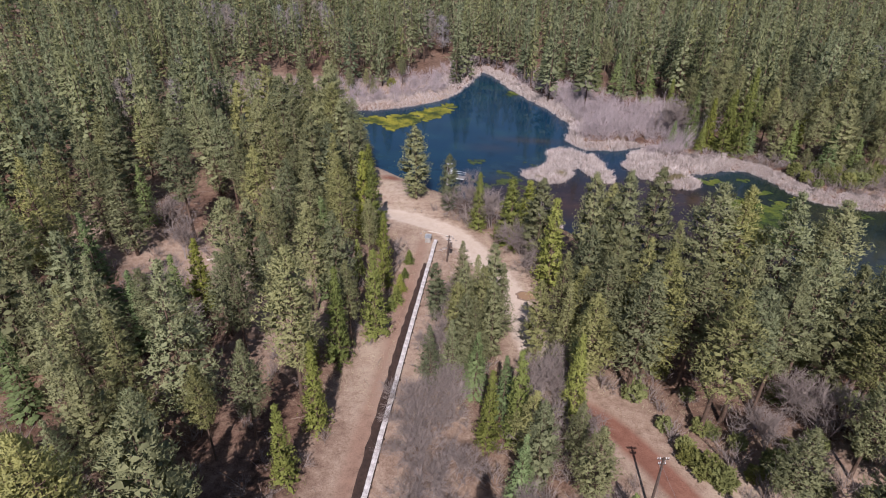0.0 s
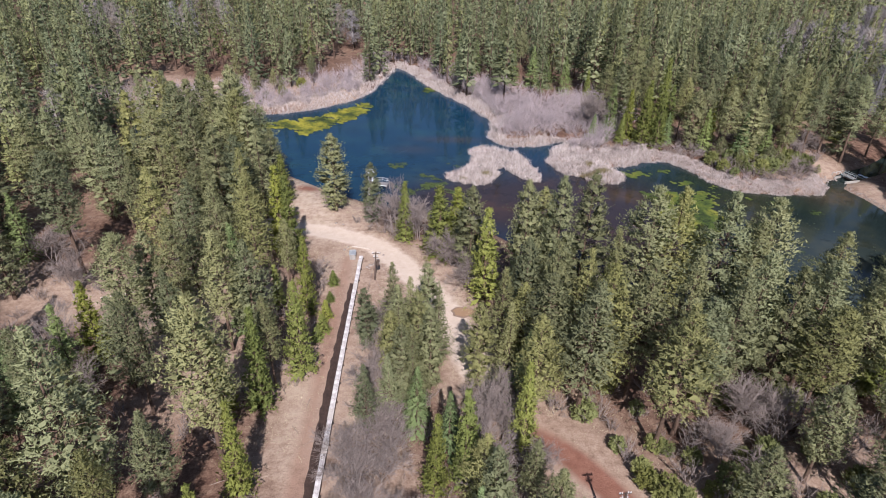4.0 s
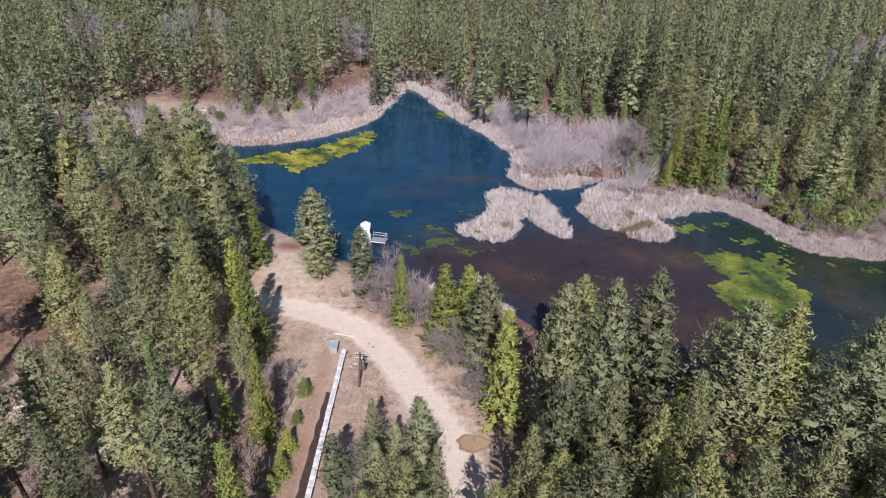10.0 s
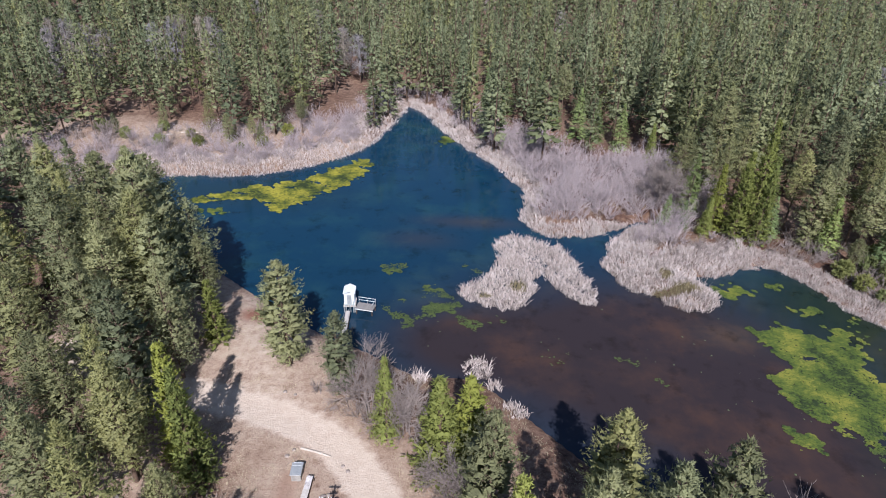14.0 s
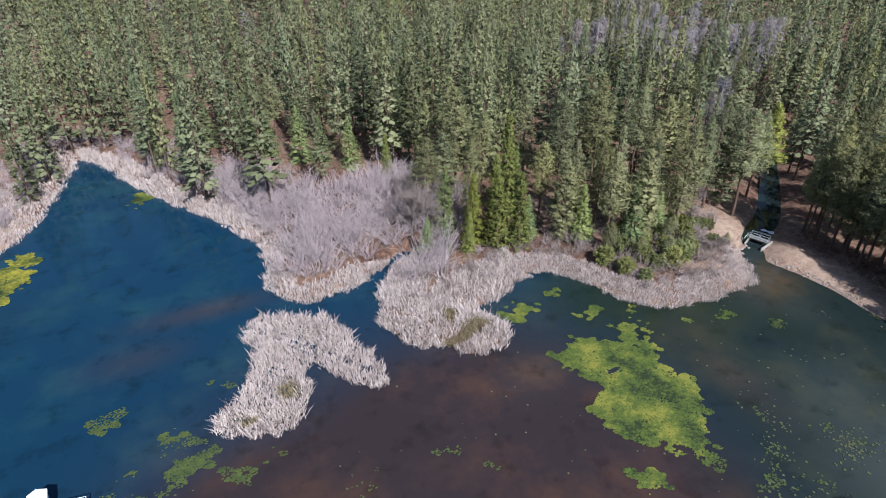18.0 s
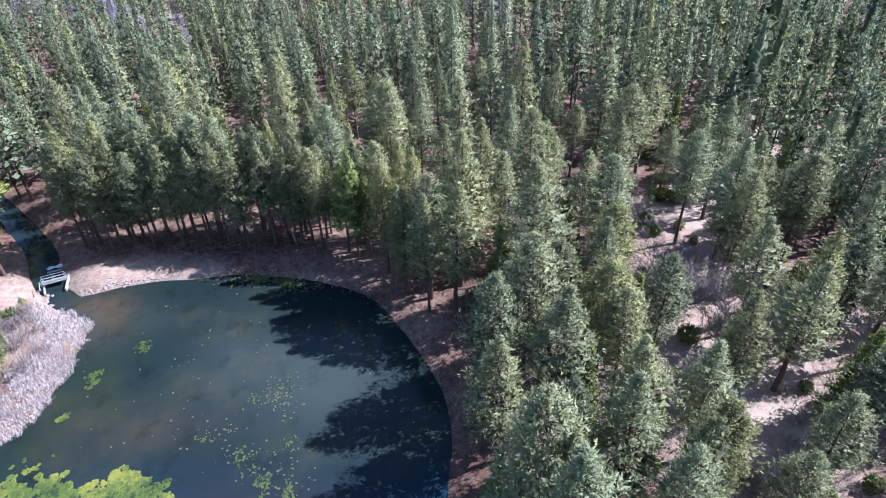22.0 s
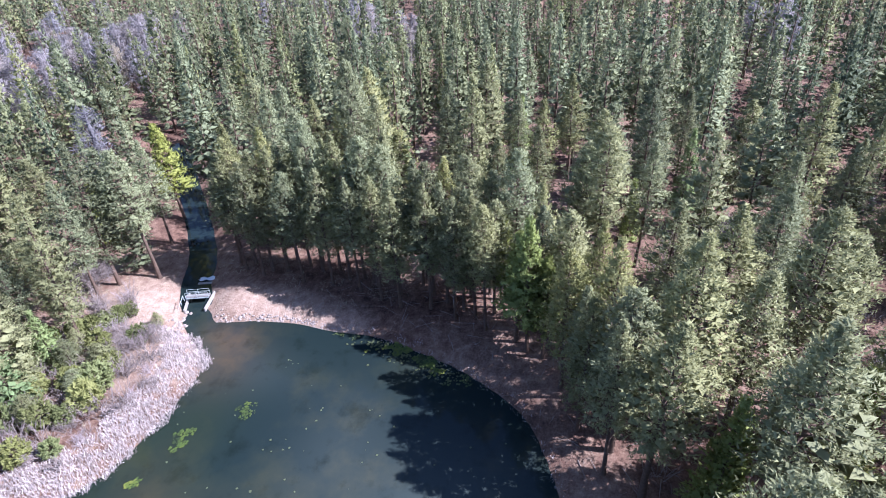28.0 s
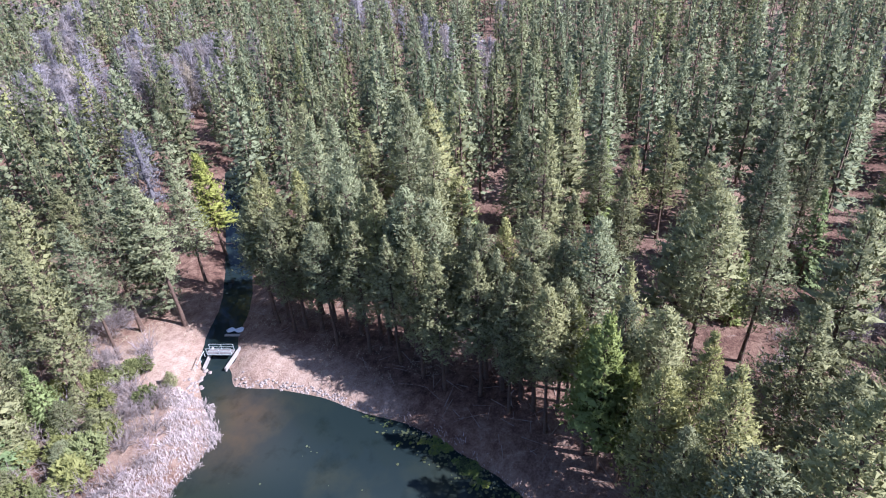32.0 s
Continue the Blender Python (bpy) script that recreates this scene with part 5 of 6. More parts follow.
WEED = [(83.2, 52.0, 0.9, 3.0), (81.8, 47.6, 0.8, 2.6), (84.0, 57.0, 0.4, 1.6), (80.2, 43.2, 0.6, 1.8), (-4.0, 73.6, 3.4, 4.6), (1.4, 82.5, 1.4, 1.2), (-11.5, 82.3, 1.9, 2.6), (2, 69.4, 2.8, 1.1), (-8.0, 71.0, 2.0, 2.6), (12.0, 62.5, 1.2, 0.9), (21.0, 62.9, 1.5, 0.6), (24.6, 59.6, 1.0, 0.7), (60.0, 46.0, 0.9, 1.5), (59.4, 44.4, 1.2, 0.7), (52.4, 48.6, 0.8, 1.0), (55.3, 51.6, 0.6, 0.9), (51.6, 43.2, 1.6, 1.1), (49.0, 43.4, 1.5, 1.3), (47.0, 45.6, 1.8, 0.9), (49.6, 46.0, 0.8, 1.4), (53.0, 41.8, 1.2, 0.8), (46.0, 42.6, 0.9, 0.8), (45.6, 50.0, 0.8, 2.0), (57.0, 48.6, 0.6, 0.7), (71.7, 62.8, 0.7, 0.3), (46.4, 66.0, 0.6, 1.4), (44.4, 52.2, 2.2, 0.7)]
M_WEED = plain("pond_weed", (0.020, 0.036, 0.012), (0.080, 0.105, 0.026), 1.1, 0.6)
for x, y, a, b in WEED:
    ring = smooth_loop([(x + a * math.cos(t) * (0.8 + 0.4 * math.sin(3 * t + x)), y + b * math.sin(t) * (0.8 + 0.4 * math.cos(2 * t + y))) for t in np.linspace(0, 6.28, 9)[:-1]], 3)
    mat_of_algae("thin olive clump of weed at the surface of the pond", ring, int(120 * a * b), 0.10, rng, 0.012, 0.0, M_WEED)


# ---- lily pads and floating scraps ----
def pads(label, rows, n, size, rng):
    """Scattered round leaves lying on the water."""
    q = np.concatenate([rng.normal(0, 1, (int(n * w), 2)) * np.array([a, b]) + np.array([x, y]) for x, y, a, b, w in rows])
    q = q[signed(q, LAKE) < -0.4]
    k = len(q)
    ang = np.linspace(0, 2 * np.pi, 6, endpoint=False)[None] + rng.uniform(0, 1, (k, 1))
    rr = size * rng.uniform(0.4, 1.5, (k, 1)) * rng.uniform(0.75, 1.15, (k, 6))
    zz = 0.012 + rng.uniform(0, 0.03, k)
    ring = np.stack([q[:, :1] + rr * np.cos(ang), q[:, 1:] + rr * np.sin(ang), zz[:, None] + rng.uniform(0, 0.05, (k, 6))], -1)
    v = np.concatenate([np.concatenate([q, zz[:, None]], 1)[:, None], ring], 1).reshape(-1, 3)
    i = np.arange(k)[:, None] * 7
    f = np.concatenate([i + np.array([[0, 1 + j, 1 + (j + 1) % 6]]) for j in range(6)])
    return tagged(new("lily_pads", tri_mesh("lily_pads", v, f, M_LILY)), label, "water plants", "water plants", "stuff")


pads("scattered pale green lily pads on the pond", [(59.8, 45.6, 0.9, 1.2, 1), (57.6, 44.4, 1.2, 0.8, 0.3), (52.4, 48.4, 0.7, 1.2, 0.35), (50, 44.0, 2.2, 1.6, 0.8), (55.4, 51.4, 0.6, 1.0, 0.3), (62.4, 45.4, 0.8, 1.4, 0.2), (58, 50, 3.5, 3.5, 0.2)], 80, 0.11, rng)
pads("pale scraps of weed adrift on the brown water", [(20, 62, 14, 6, 1), (36, 66, 8, 6, 0.6), (44, 50, 5, 4, 0.8), (-5, 68, 3, 3, 0.5), (72, 66, 6, 5, 0.4), (62, 54, 8, 8, 1.6), (72, 56, 0.8, 0.5, 0.25), (67, 58, 0.6, 0.9, 0.25), (74, 50, 0.5, 0.8, 0.2), (78, 62, 0.7, 0.5, 0.2), (69, 49, 0.9, 0.5, 0.2), (54, 60, 3, 6, 0.8), (70, 42, 6, 6, 0.6)], 20, 0.10, rng)
pads("pale green floating leaves below the bank", [(83.2, 52.5, 0.5, 1.8, 1), (82.2, 48, 0.8, 2.0, 1.4), (80.5, 44, 0.7, 1.6, 1)], 90, 0.13, rng)

# small tufts of reed
for x, y, r in ((2.4, 59.6, 1.7), (6.6, 52.6, 1.3), (-4.2, 57.2, 1.0), (4.4, 56.6, 0.8)):
    reed_bed("small clump of dry cattails at the south bank", lambda q, x=x, y=y, r=r: np.hypot(q[:, 0] - x, q[:, 1] - y) + 0.3 * ragged(q) < r, (x - 2.5, y - 2.5), (x + 2.5, y + 2.5), 0.3, 1.5)


# ---- leafy bushes ----
def bush_mesh(k, h=1.6, r=1.0):
    rg = np.random.default_rng(700 + k)
    c = rg.normal(0, 1, (190, 3))
    c /= np.linalg.norm(c, axis=1, keepdims=True)
    c *= rg.uniform(0.55, 1.0, (190, 1)) * np.array([r, r, h * 0.55])
    c[:, 2] += h * 0.5
    c = c[c[:, 2] > 0.05]
    face = c - np.array([0, 0, h * 0.3])
    face /= np.linalg.norm(face, axis=1, keepdims=True)
    leaves = tri_mesh("leaves", *tufts(c, face, face + np.array([0, 0, 0.3]), np.full(len(c), 0.24), 8, rg), M_BUSH)
    stems = [(np.array([0, 0, -0.2]), p * np.array([0.8, 0.8, 0.85]), 0.03, 0.01) for p in c[::7]]
    return tri_mesh("stems", *rods(stems, 3), M_BARK), leaves


for k in range(4):
    PROTO["bush", k] = bush_mesh(k, 1.6 + 0.2 * k, 0.9 + 0.12 * k)


def plant_bush(x, y, h, label, group):
    k = int(RNG.integers(4))
    ob = new("bush")
    part("stems", PROTO["bush", k][0], None, ob)
    part("leaves", PROTO["bush", k][1], None, ob)
    s_ = h / (1.6 + 0.2 * k)
    ob.matrix_basis = Matrix.LocRotScale((x, y, ground_z(x, y)), Euler((0, 0, RNG.uniform(0, 6.28))), (s_, s_, s_))
    return tagged(ob, label, "bush", group)


for x, y, h in ((-16.7, 34.1, 3.8), (-16.5, 30.0, 3.0), (-16.4, 26.2, 4.2), (-16.3, 23.2, 4.0), (-16.8, 21.5, 3.2)):
    plant("cedar", x, y, h, 1.7, "saplings by the flume", "small yellow-green cedar sapling beside the flume")
for x, y, h in ((71.7, 92.6, 2.4), (73.0, 90.2, 2.2), (75.0, 88.1, 2.2), (76.4, 87.2, 2.0), (77.6, 86.4, 1.9), (79.0, 85.8, 1.8), (80.2, 85.2, 1.7), (68, 82.2, 2.4), (66.3, 85.5, 2.2), (64.0, 79.5, 1.8), (60.5, 77.8, 1.6), (70.2, 85.5, 2.0), (66.5, 79.0, 2.6), (68.8, 79.8, 2.8), (71.5, 80.4, 2.2), (63.0, 81.5, 2.6), (61.8, 85.0, 2.4), (74.0, 84.2, 2.3), (65.0, 88.5, 2.6), (68.5, 89.0, 2.2), (59.0, 80.5, 2.2), (57.8, 84.0, 2.4), (76.5, 80.8, 2.0)):
    plant_bush(x, y, h * 1.15, "light green bush on the bank near the outlet", "bushes near the outlet")
for x, y, h in ((-62, 129, 2.4), (-70, 127, 2.8), (-80, 131, 2.6), (-56, 134, 2.2), (-48, 131, 2.6), (-66, 134, 2.0), (-88, 135, 2.8), (-74, 137, 2.4), (-44, 138, 2.8), (-52, 128, 1.8)):
    plant_bush(x, y, h, "olive green bush behind the reed belt", "bushes on the north bank")
for x, y, h in ((21.4, -1.0, 2.8), (22.8, -2.2, 2.4), (19.8, 1.6, 2.0), (15.5, 9.0, 2.6), (25.5, 3.2, 1.8), (28.5, -1.0, 2.2), (23.2, 4.4, 1.6), (36.5, -2.0, 2.0), (41, 0.5, 2.4), (18.2, 4.8, 1.7)):
    plant_bush(x, y, h, "bright green bush beside the red dirt track", "bushes by the track")
brush = scatter((-70, -25), (60, 40), 4.2, rng)
brush = brush[(open_ground(brush) > 0.6) & (rng.uniform(0, 1, len(brush)) < 0.68) & ((brush[:, 0] < -18) | (brush[:, 1] < 18))]
for x, y in brush:
    plant_shrub("brush", x, y, rng.uniform(1.2, 2.8), "forest brush")
low = scatter((9, -26), (112, 24), 4.6, rng)
low = low[(open_ground(low) > -3) & (dist_line(low, ROAD) > 3.0) & (signed(low, LAKE) > 4) & (rng.uniform(0, 1, len(low)) < np.where(low[:, 0] < 46, 0.55, 0.34))]
for x, y in low:
    plant_bush(x, y, rng.uniform(1.0, 2.6), "olive green bush on the sunny forest floor", "forest bushes")
yard_brush = scatter((-9.5, -16), (10, 10), 2.5, rng)
for x, y in yard_brush[(dist_line(yard_brush, FLUME) > 3.2) & (dist_line(yard_brush, ROAD) > 2.6) & (rng.uniform(0, 1, len(yard_brush)) < 0.6)]:
    plant_shrub("brush", x, y, rng.uniform(1.2, 3.2), "forest brush")
near_brush = scatter((10, -24), (46, 14), 3.4, rng)
for x, y in near_brush[(dist_line(near_brush, ROAD) > 3.0) & (rng.uniform(0, 1, len(near_brush)) < 0.8)]:
    plant_shrub("brush", x, y, rng.uniform(1.2, 3.4), "forest brush")
bank = scatter((44, -30), (140, 26), 4.4, rng)
for x, y in bank[(open_ground(bank) > 1.0) & (rng.uniform(0, 1, len(bank)) < 0.42)]:
    plant_shrub("brush", x, y, rng.uniform(1.2, 3.0), "forest brush")


for x, y, h in ((-10.6, 50.4, 3.0), (-8.2, 49.4, 3.4), (-6.0, 49.6, 3.0), (-3.4, 46.8, 2.8), (2.4, 41.2, 3.4), (4.2, 40.0, 3.2), (4.8, 34.8, 3.0), (6.6, 33.4, 2.8), (1.0, 42.0, 3.0), (5.6, 36.6, 3.0), (-15.6, 53.2, 1.8), (9.0, 31.6, 2.6), (12.2, 31.8, 3.0), (-20.4, 24.8, 3.0), (-19.6, 30.6, 3.2), (-21.4, 36.4, 2.8)):
    plant_shrub("brush", x, y, h, "pond side brush")
grow_shrubs("willow", 280)
grow_shrubs("brush", 280)


# ---- the flume ----
def flume_at(t):
    seg = np.hypot(*np.diff(FLUME, axis=0).T)
    cum = np.concatenate([[0], np.cumsum(seg)])
    return np.array([np.interp(t, cum, FLUME[:, 0]), np.interp(t, cum, FLUME[:, 1])]), cum[-1]


flume = tagged(new("flume"), "long wooden water flume with pale weathered lid boards on dark posts", "flume")
_, flume_len = flume_at(0)
lid_me = [bm_mesh("lid_board", box(bmesh.new(), (0.56 + 0.03 * k, 1.52, 0.05), bevel=0.012), (M_LID, M_LID, M_TIMBER)[k]) for k in range(3)]
side_me = bm_mesh("side_wall", box(bmesh.new(), (0.05, 1.55, 0.42), bevel=0.01), M_DARKWOOD)
post_me = bm_mesh("post", box(bmesh.new(), (0.78, 0.10, 0.50), bevel=0.01), M_DARKWOOD)
t = 0.8
count = 0
while t < flume_len - 1:
    p, _ = flume_at(t)
    q, _ = flume_at(t + 0.5)
    turn = math.atan2(q[1] - p[1], q[0] - p[0]) - math.pi / 2
    gz = ground_z(*p)
    lid = part("lid_board", lid_me[int(RNG.choice(3, p=(0.45, 0.40, 0.15)))], None, flume)
    lid.matrix_basis = Matrix.LocRotScale((p[0] + RNG.normal(0, 0.012), p[1], gz + 0.62 + RNG.normal(0, 0.006)), Euler((RNG.normal(0, 0.006), RNG.normal(0, 0.012), turn + RNG.normal(0, 0.01))), None)
    for sx in (-0.26, 0.26):
        wall = part("side_wall", side_me, None, flume)
        wall.matrix_basis = Matrix.LocRotScale((p[0] + sx * math.cos(turn), p[1] + sx * math.sin(turn), gz + 0.36), Euler((0, 0, turn)), None)
    if count % 2 == 0:
        post = part("post", post_me, None, flume)
        post.matrix_basis = Matrix.LocRotScale((p[0], p[1] + 0.7, gz + 0.0), Euler((0, 0, turn)), None)
    t += 1.545
    count += 1

# ditch along the flume: two banks and a bottom, a cut's shade painted in
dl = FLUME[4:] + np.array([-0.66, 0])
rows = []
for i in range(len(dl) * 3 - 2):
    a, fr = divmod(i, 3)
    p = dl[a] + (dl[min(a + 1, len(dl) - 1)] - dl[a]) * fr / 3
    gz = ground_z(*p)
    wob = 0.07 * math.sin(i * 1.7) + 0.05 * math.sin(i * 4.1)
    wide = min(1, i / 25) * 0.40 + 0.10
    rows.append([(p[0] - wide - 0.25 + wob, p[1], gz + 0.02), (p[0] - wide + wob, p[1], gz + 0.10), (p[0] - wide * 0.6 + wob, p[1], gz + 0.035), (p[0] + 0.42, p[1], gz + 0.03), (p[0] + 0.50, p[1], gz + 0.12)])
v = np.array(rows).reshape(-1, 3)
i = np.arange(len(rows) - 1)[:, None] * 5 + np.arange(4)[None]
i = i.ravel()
# near-black soil stands in for the shade inside a deep ditch
M_DITCH = plain("shaded_ditch_soil", (0.020, 0.014, 0.012), (0.075, 0.045, 0.035), 2.0, 0.9, bump=0.8, dist=0.1)
tagged(new("ditch", tri_mesh("ditch", v, np.stack([i, i + 1, i + 6, i + 5], 1), M_DITCH)), "eroded ditch along the flume, the shade of its depth painted dark", "ditch", kind="structure")

# intake box, log rail and scraps at the head of the flume
gz = ground_z(-15.0, 42.0)
intake = tagged(new("intake_box"), "grey concrete intake box with a sheet lid", "box")
intake.location = (-15.0, 42.0, gz)
intake.rotation_euler = (0, 0, 0.08)
part("walls", box(bmesh.new(), (0.95, 1.4, 0.95), (0, 0, 0.42), bevel=0.03), M_CONCRETE, intake)
part("lid", box(box(bmesh.new(), (1.1, 1.55, 0.06), (0, 0, 0.93), bevel=0.015), (1.0, 0.07, 0.05), (0, 0.4, 0.97), bevel=0.01), M_STEEL, intake, "pale grey sheet lid")
part("hinge", rod(bmesh.new(), (-0.4, 0.76, 0.97), (0.4, 0.76, 0.97), 0.03), M_STEEL, intake)
log = tagged(new("log_rail"), "bleached log laid on the ground beside the road", "log")
log.location = (-13.9, 44.8, ground_z(-13.9, 44.8) + 0.12)
log.rotation_euler = (0, 0, -0.25)
bm = rod(bmesh.new(), (-1.7, 0, 0), (0.2, 0.05, 0.02), 0.13, 0.12, 9)
rod(bm, (0.18, 0.05, 0.02), (1.7, 0, 0.0), 0.12, 0.09, 9)
part("stem", bm, M_LOG, log)
part("branch_stub", rod(bmesh.new(), (0.5, 0, 0.05), (0.75, 0.22, 0.16), 0.04, 0.025), M_LOG, log)


def rock(x, y, r, label, group):
    bm = bmesh.new()
    bmesh.ops.create_icosphere(bm, subdivisions=1 if r < 0.2 else 2, radius=r)
    rg = random.Random(int(x * 31 + y * 17))
    for vv in bm.verts:
        vv.co *= 1 + 0.28 * noise.noise(vv.co * 2.2 / r + Vector((x, y, 0))) + rg.uniform(-0.05, 0.05)
        vv.co.z *= 0.62
    ob = new("rock", bm_mesh("rock", bm, M_ROCK))
    ob.location = (x, y, ground_z(x, y) + r * 0.12)
    return tagged(ob, label, "rock", group)


for x, y, r in ((-12.4, 39.2, 0.26), (-11.9, 39.7, 0.34), (-11.5, 40.0, 0.22), (-12.0, 38.9, 0.18), (-16.7, 44.2, 0.25), (-16.2, 45.0, 0.2), (-19.5, 53.0, 0.25), (-18.2, 52.6, 0.2), (-10.8, 43.4, 0.2), (-10.2, 42.8, 0.22)):
    rock(x, y, r, "small pale rock on the clearing", "clearing rocks")
for x, y, r in ((-30.8, 37.6, 0.7), (-31.6, 36.4, 0.5), (-30.2, 36.2, 0.4), (-42.4, 40.2, 0.8), (-41.6, 39.0, 0.5), (-43.4, 38.6, 0.45), (-34.6, 35.2, 0.5), (-38.6, 30.4, 0.6)):
    rock(x, y, r, "pale boulder among brush in the west wood", "west wood boulders")
for x, y, turn_, ln in ((-67.0, 136.5, 0.1, 2.6), (-46.5, 133.0, -0.2, 2.0), (-72.0, 133.5, 0.5, 1.8), (-36.0, 24.0, 1.2, 3.0), (-47.0, 31.0, 0.4, 2.6), (98.0, 4.0, 0.9, 2.8), (84.0, -4.0, -0.5, 2.6), (91.5, 46.0, 0.3, 2.2)):
    down = tagged(new("fallen_log"), "bleached fallen tree trunk lying on the ground", "log", "fallen logs")
    down.location = (x, y, ground_z(x, y) + 0.16)
    down.rotation_euler = (0, 0, turn_)
    bm = rod(bmesh.new(), (-ln, 0, 0.02), (0, 0.08, 0), 0.20, 0.16, 9)
    part("stem", rod(bm, (-0.02, 0.08, 0), (ln, -0.05, 0.05), 0.16, 0.08, 9), M_LOG, down)
    for k, (a, b) in enumerate(((0.3, 0.5), (-0.4, -0.45), (0.65, -0.4))):
        part("branch_stub", rod(bmesh.new(), (a * ln, 0.03, 0.05), (a * ln + 0.4, b, 0.35), 0.05, 0.02), M_LOG, down)
rip = []
for k in range(210):
    a = rng.uniform(0, 1)
    y0 = 75.4 - a * 17.5
    p = np.array([[84.2 + rng.normal(0, 0.5), y0]])
    d = float(signed(p, LAKE)[0])
    x0 = p[0, 0] - d + rng.uniform(-0.2, 1.1) * (1 - 0.6 * a)
    rip.append((x0, y0, rng.uniform(0.08, 0.24) * (1 - 0.4 * a)))
for k in range(40):
    rip.append((80.0 + rng.normal(0, 0.8) + k * 0.06, 77.8 + k * 0.055 + rng.normal(0, 0.4), rng.uniform(0.12, 0.3)))
for x, y, r in rip:
    rock(x, y, r, "pale riprap stone at the edge of the pond", "riprap")


# ---- utility pole ----
def utility_pole(x, y, h, lean, label, trafo=True):
    ob = tagged(new("utility_pole"), label, "pole")
    ob.location = (x, y, ground_z(x, y))
    ob.rotation_euler = (-lean, lean * 0.6, 0.15)
    part("shaft", rod(bmesh.new(), (0, 0, -0.6), (0, 0, h), 0.15, 0.10, 10), M_DARKWOOD, ob)
    for z, w in ((h - 0.3, 1.1), (h - 0.9, 0.7)):
        arm = part("crossarm", box(bmesh.new(), (w, 0.10, 0.12), (0, 0.14, z), bevel=0.01), M_DARKWOOD, ob)
        for sx in (-0.45, -0.25, 0.25, 0.45):
            part("insulator", rod(bmesh.new(), (sx * w, 0.14, z + 0.06), (sx * w, 0.14, z + 0.22), 0.045, 0.03, 8), M_WHITE, arm, "pale porcelain insulator")
        for sx in (-1, 1):
            part("brace", rod(bmesh.new(), (sx * w * 0.3, 0.14, z - 0.03), (0, 0.12, z - 0.6), 0.02), M_STEEL, arm)
    if trafo:
        can = part("transformer", rod(bmesh.new(), (0.36, -0.05, h - 2.1), (0.36, -0.05, h - 1.2), 0.22, 0.22, 14), M_DARKWOOD, ob, "dark transformer can")
        part("bushing", rod(bmesh.new(), (0.36, -0.05, h - 1.2), (0.36, -0.05, h - 0.98), 0.04, 0.03, 8), M_WHITE, can)
    for dx, dy in ((3.2, -2.6), (-1.2, -3.6)):
        part("guy_wire", rod(bmesh.new(), (0, 0, h - 1.0), (dx, dy, 0.05), 0.015, 0.015, 4), M_WIRE, ob)
    return ob


utility_pole(-10.8, 35.8, 4.6, 0.12, "dark wooden utility pole with two crossarms and a transformer")
utility_pole(15.2, -6.2, 7.0, 0.04, "thin dark wooden pole beside the red track", False)

# ---- puddle on the clearing ----
ang = np.linspace(0, 2 * np.pi, 40, endpoint=False)
rr = 1 + 0.10 * np.sin(3 * ang + 1) + 0.06 * np.sin(7 * ang)
px, py = 2.5 + 1.5 * rr * np.cos(ang), 28.2 + 0.95 * rr * np.sin(ang)
pz = max(ground_z(a, b) for a, b in zip(px, py)) + 0.03
v = np.concatenate([[[2.5, 28.2, pz]], np.column_stack([px, py, np.full(40, pz)])])
f = np.array([(0, 1 + k, 1 + (k + 1) % 40) for k in range(40)])
tagged(new("puddle", tri_mesh("puddle", v, f, M_PUDDLE)), "shallow rust-brown puddle on the bare clearing", "puddle")
ox, oy = 2.5 + (px - 2.5) * 1.28, 28.2 + (py - 28.2) * 1.32
rim = np.concatenate([np.column_stack([px, py, np.full(40, pz - 0.01)]), np.column_stack([2.5 + (px - 2.5) * 1.12, 28.2 + (py - 28.2) * 1.12, np.full(40, pz + 0.04)]), np.column_stack([ox, oy, [ground_z(a, b) - 0.03 for a, b in zip(ox, oy)]])])
f = np.array([(k, (k + 1) % 40, 40 + (k + 1) % 40, 40 + k) for k in range(40)] + [(40 + k, 40 + (k + 1) % 40, 80 + (k + 1) % 40, 80 + k) for k in range(40)])
M_MUD = plain("damp_mud", (0.125, 0.082, 0.060), (0.23, 0.165, 0.125), 1.5, 0.7, bump=0.5)
tagged(new("mud_rim", tri_mesh("mud_rim", rim, f, M_MUD)), "dark damp mud rim round the puddle", "mud", kind="structure")


# ---- gauge house on the pond ----
house = tagged(new("gauge_house"), "small white gabled gauge house on posts over the pond", "hut")
house.location, house.rotation_euler = (-15.6, 71.1, 0), (0, 0, 0.10)
house.scale = (0.80, 0.82, 0.92)
bm = bmesh.new()
box(bm, (1.75, 2.1, 2.1), (0, 0, 2.25), bevel=0.02)
part("walls", bm, M_WHITE, house, "white sheet walls")
for sx in (-1, 1):
    part("roof_panel", box(bmesh.new(), (1.18, 2.5, 0.06), (sx * 0.50, 0, 3.50), Matrix.Rotation(sx * 0.42, 4, "Y"), bevel=0.01), M_WHITE, house, "white metal roof")
bm = bmesh.new()
pts = [bm.verts.new(p) for p in ((-0.87, -1.04, 3.28), (0.87, -1.04, 3.28), (0, -1.04, 3.68))]
bm.faces.new(pts)
bm.faces.new([bm.verts.new(p) for p in ((0.87, 1.04, 3.28), (-0.87, 1.04, 3.28), (0, 1.04, 3.68))])
bmesh.ops.solidify(bm, geom=bm.faces[:], thickness=0.03)
part("gable", bm, M_WHITE, house)
door = part("door", box(bmesh.new(), (0.75, 0.05, 1.8), (0, -1.08, 2.15), bevel=0.01), M_STEEL, house, "grey metal door")
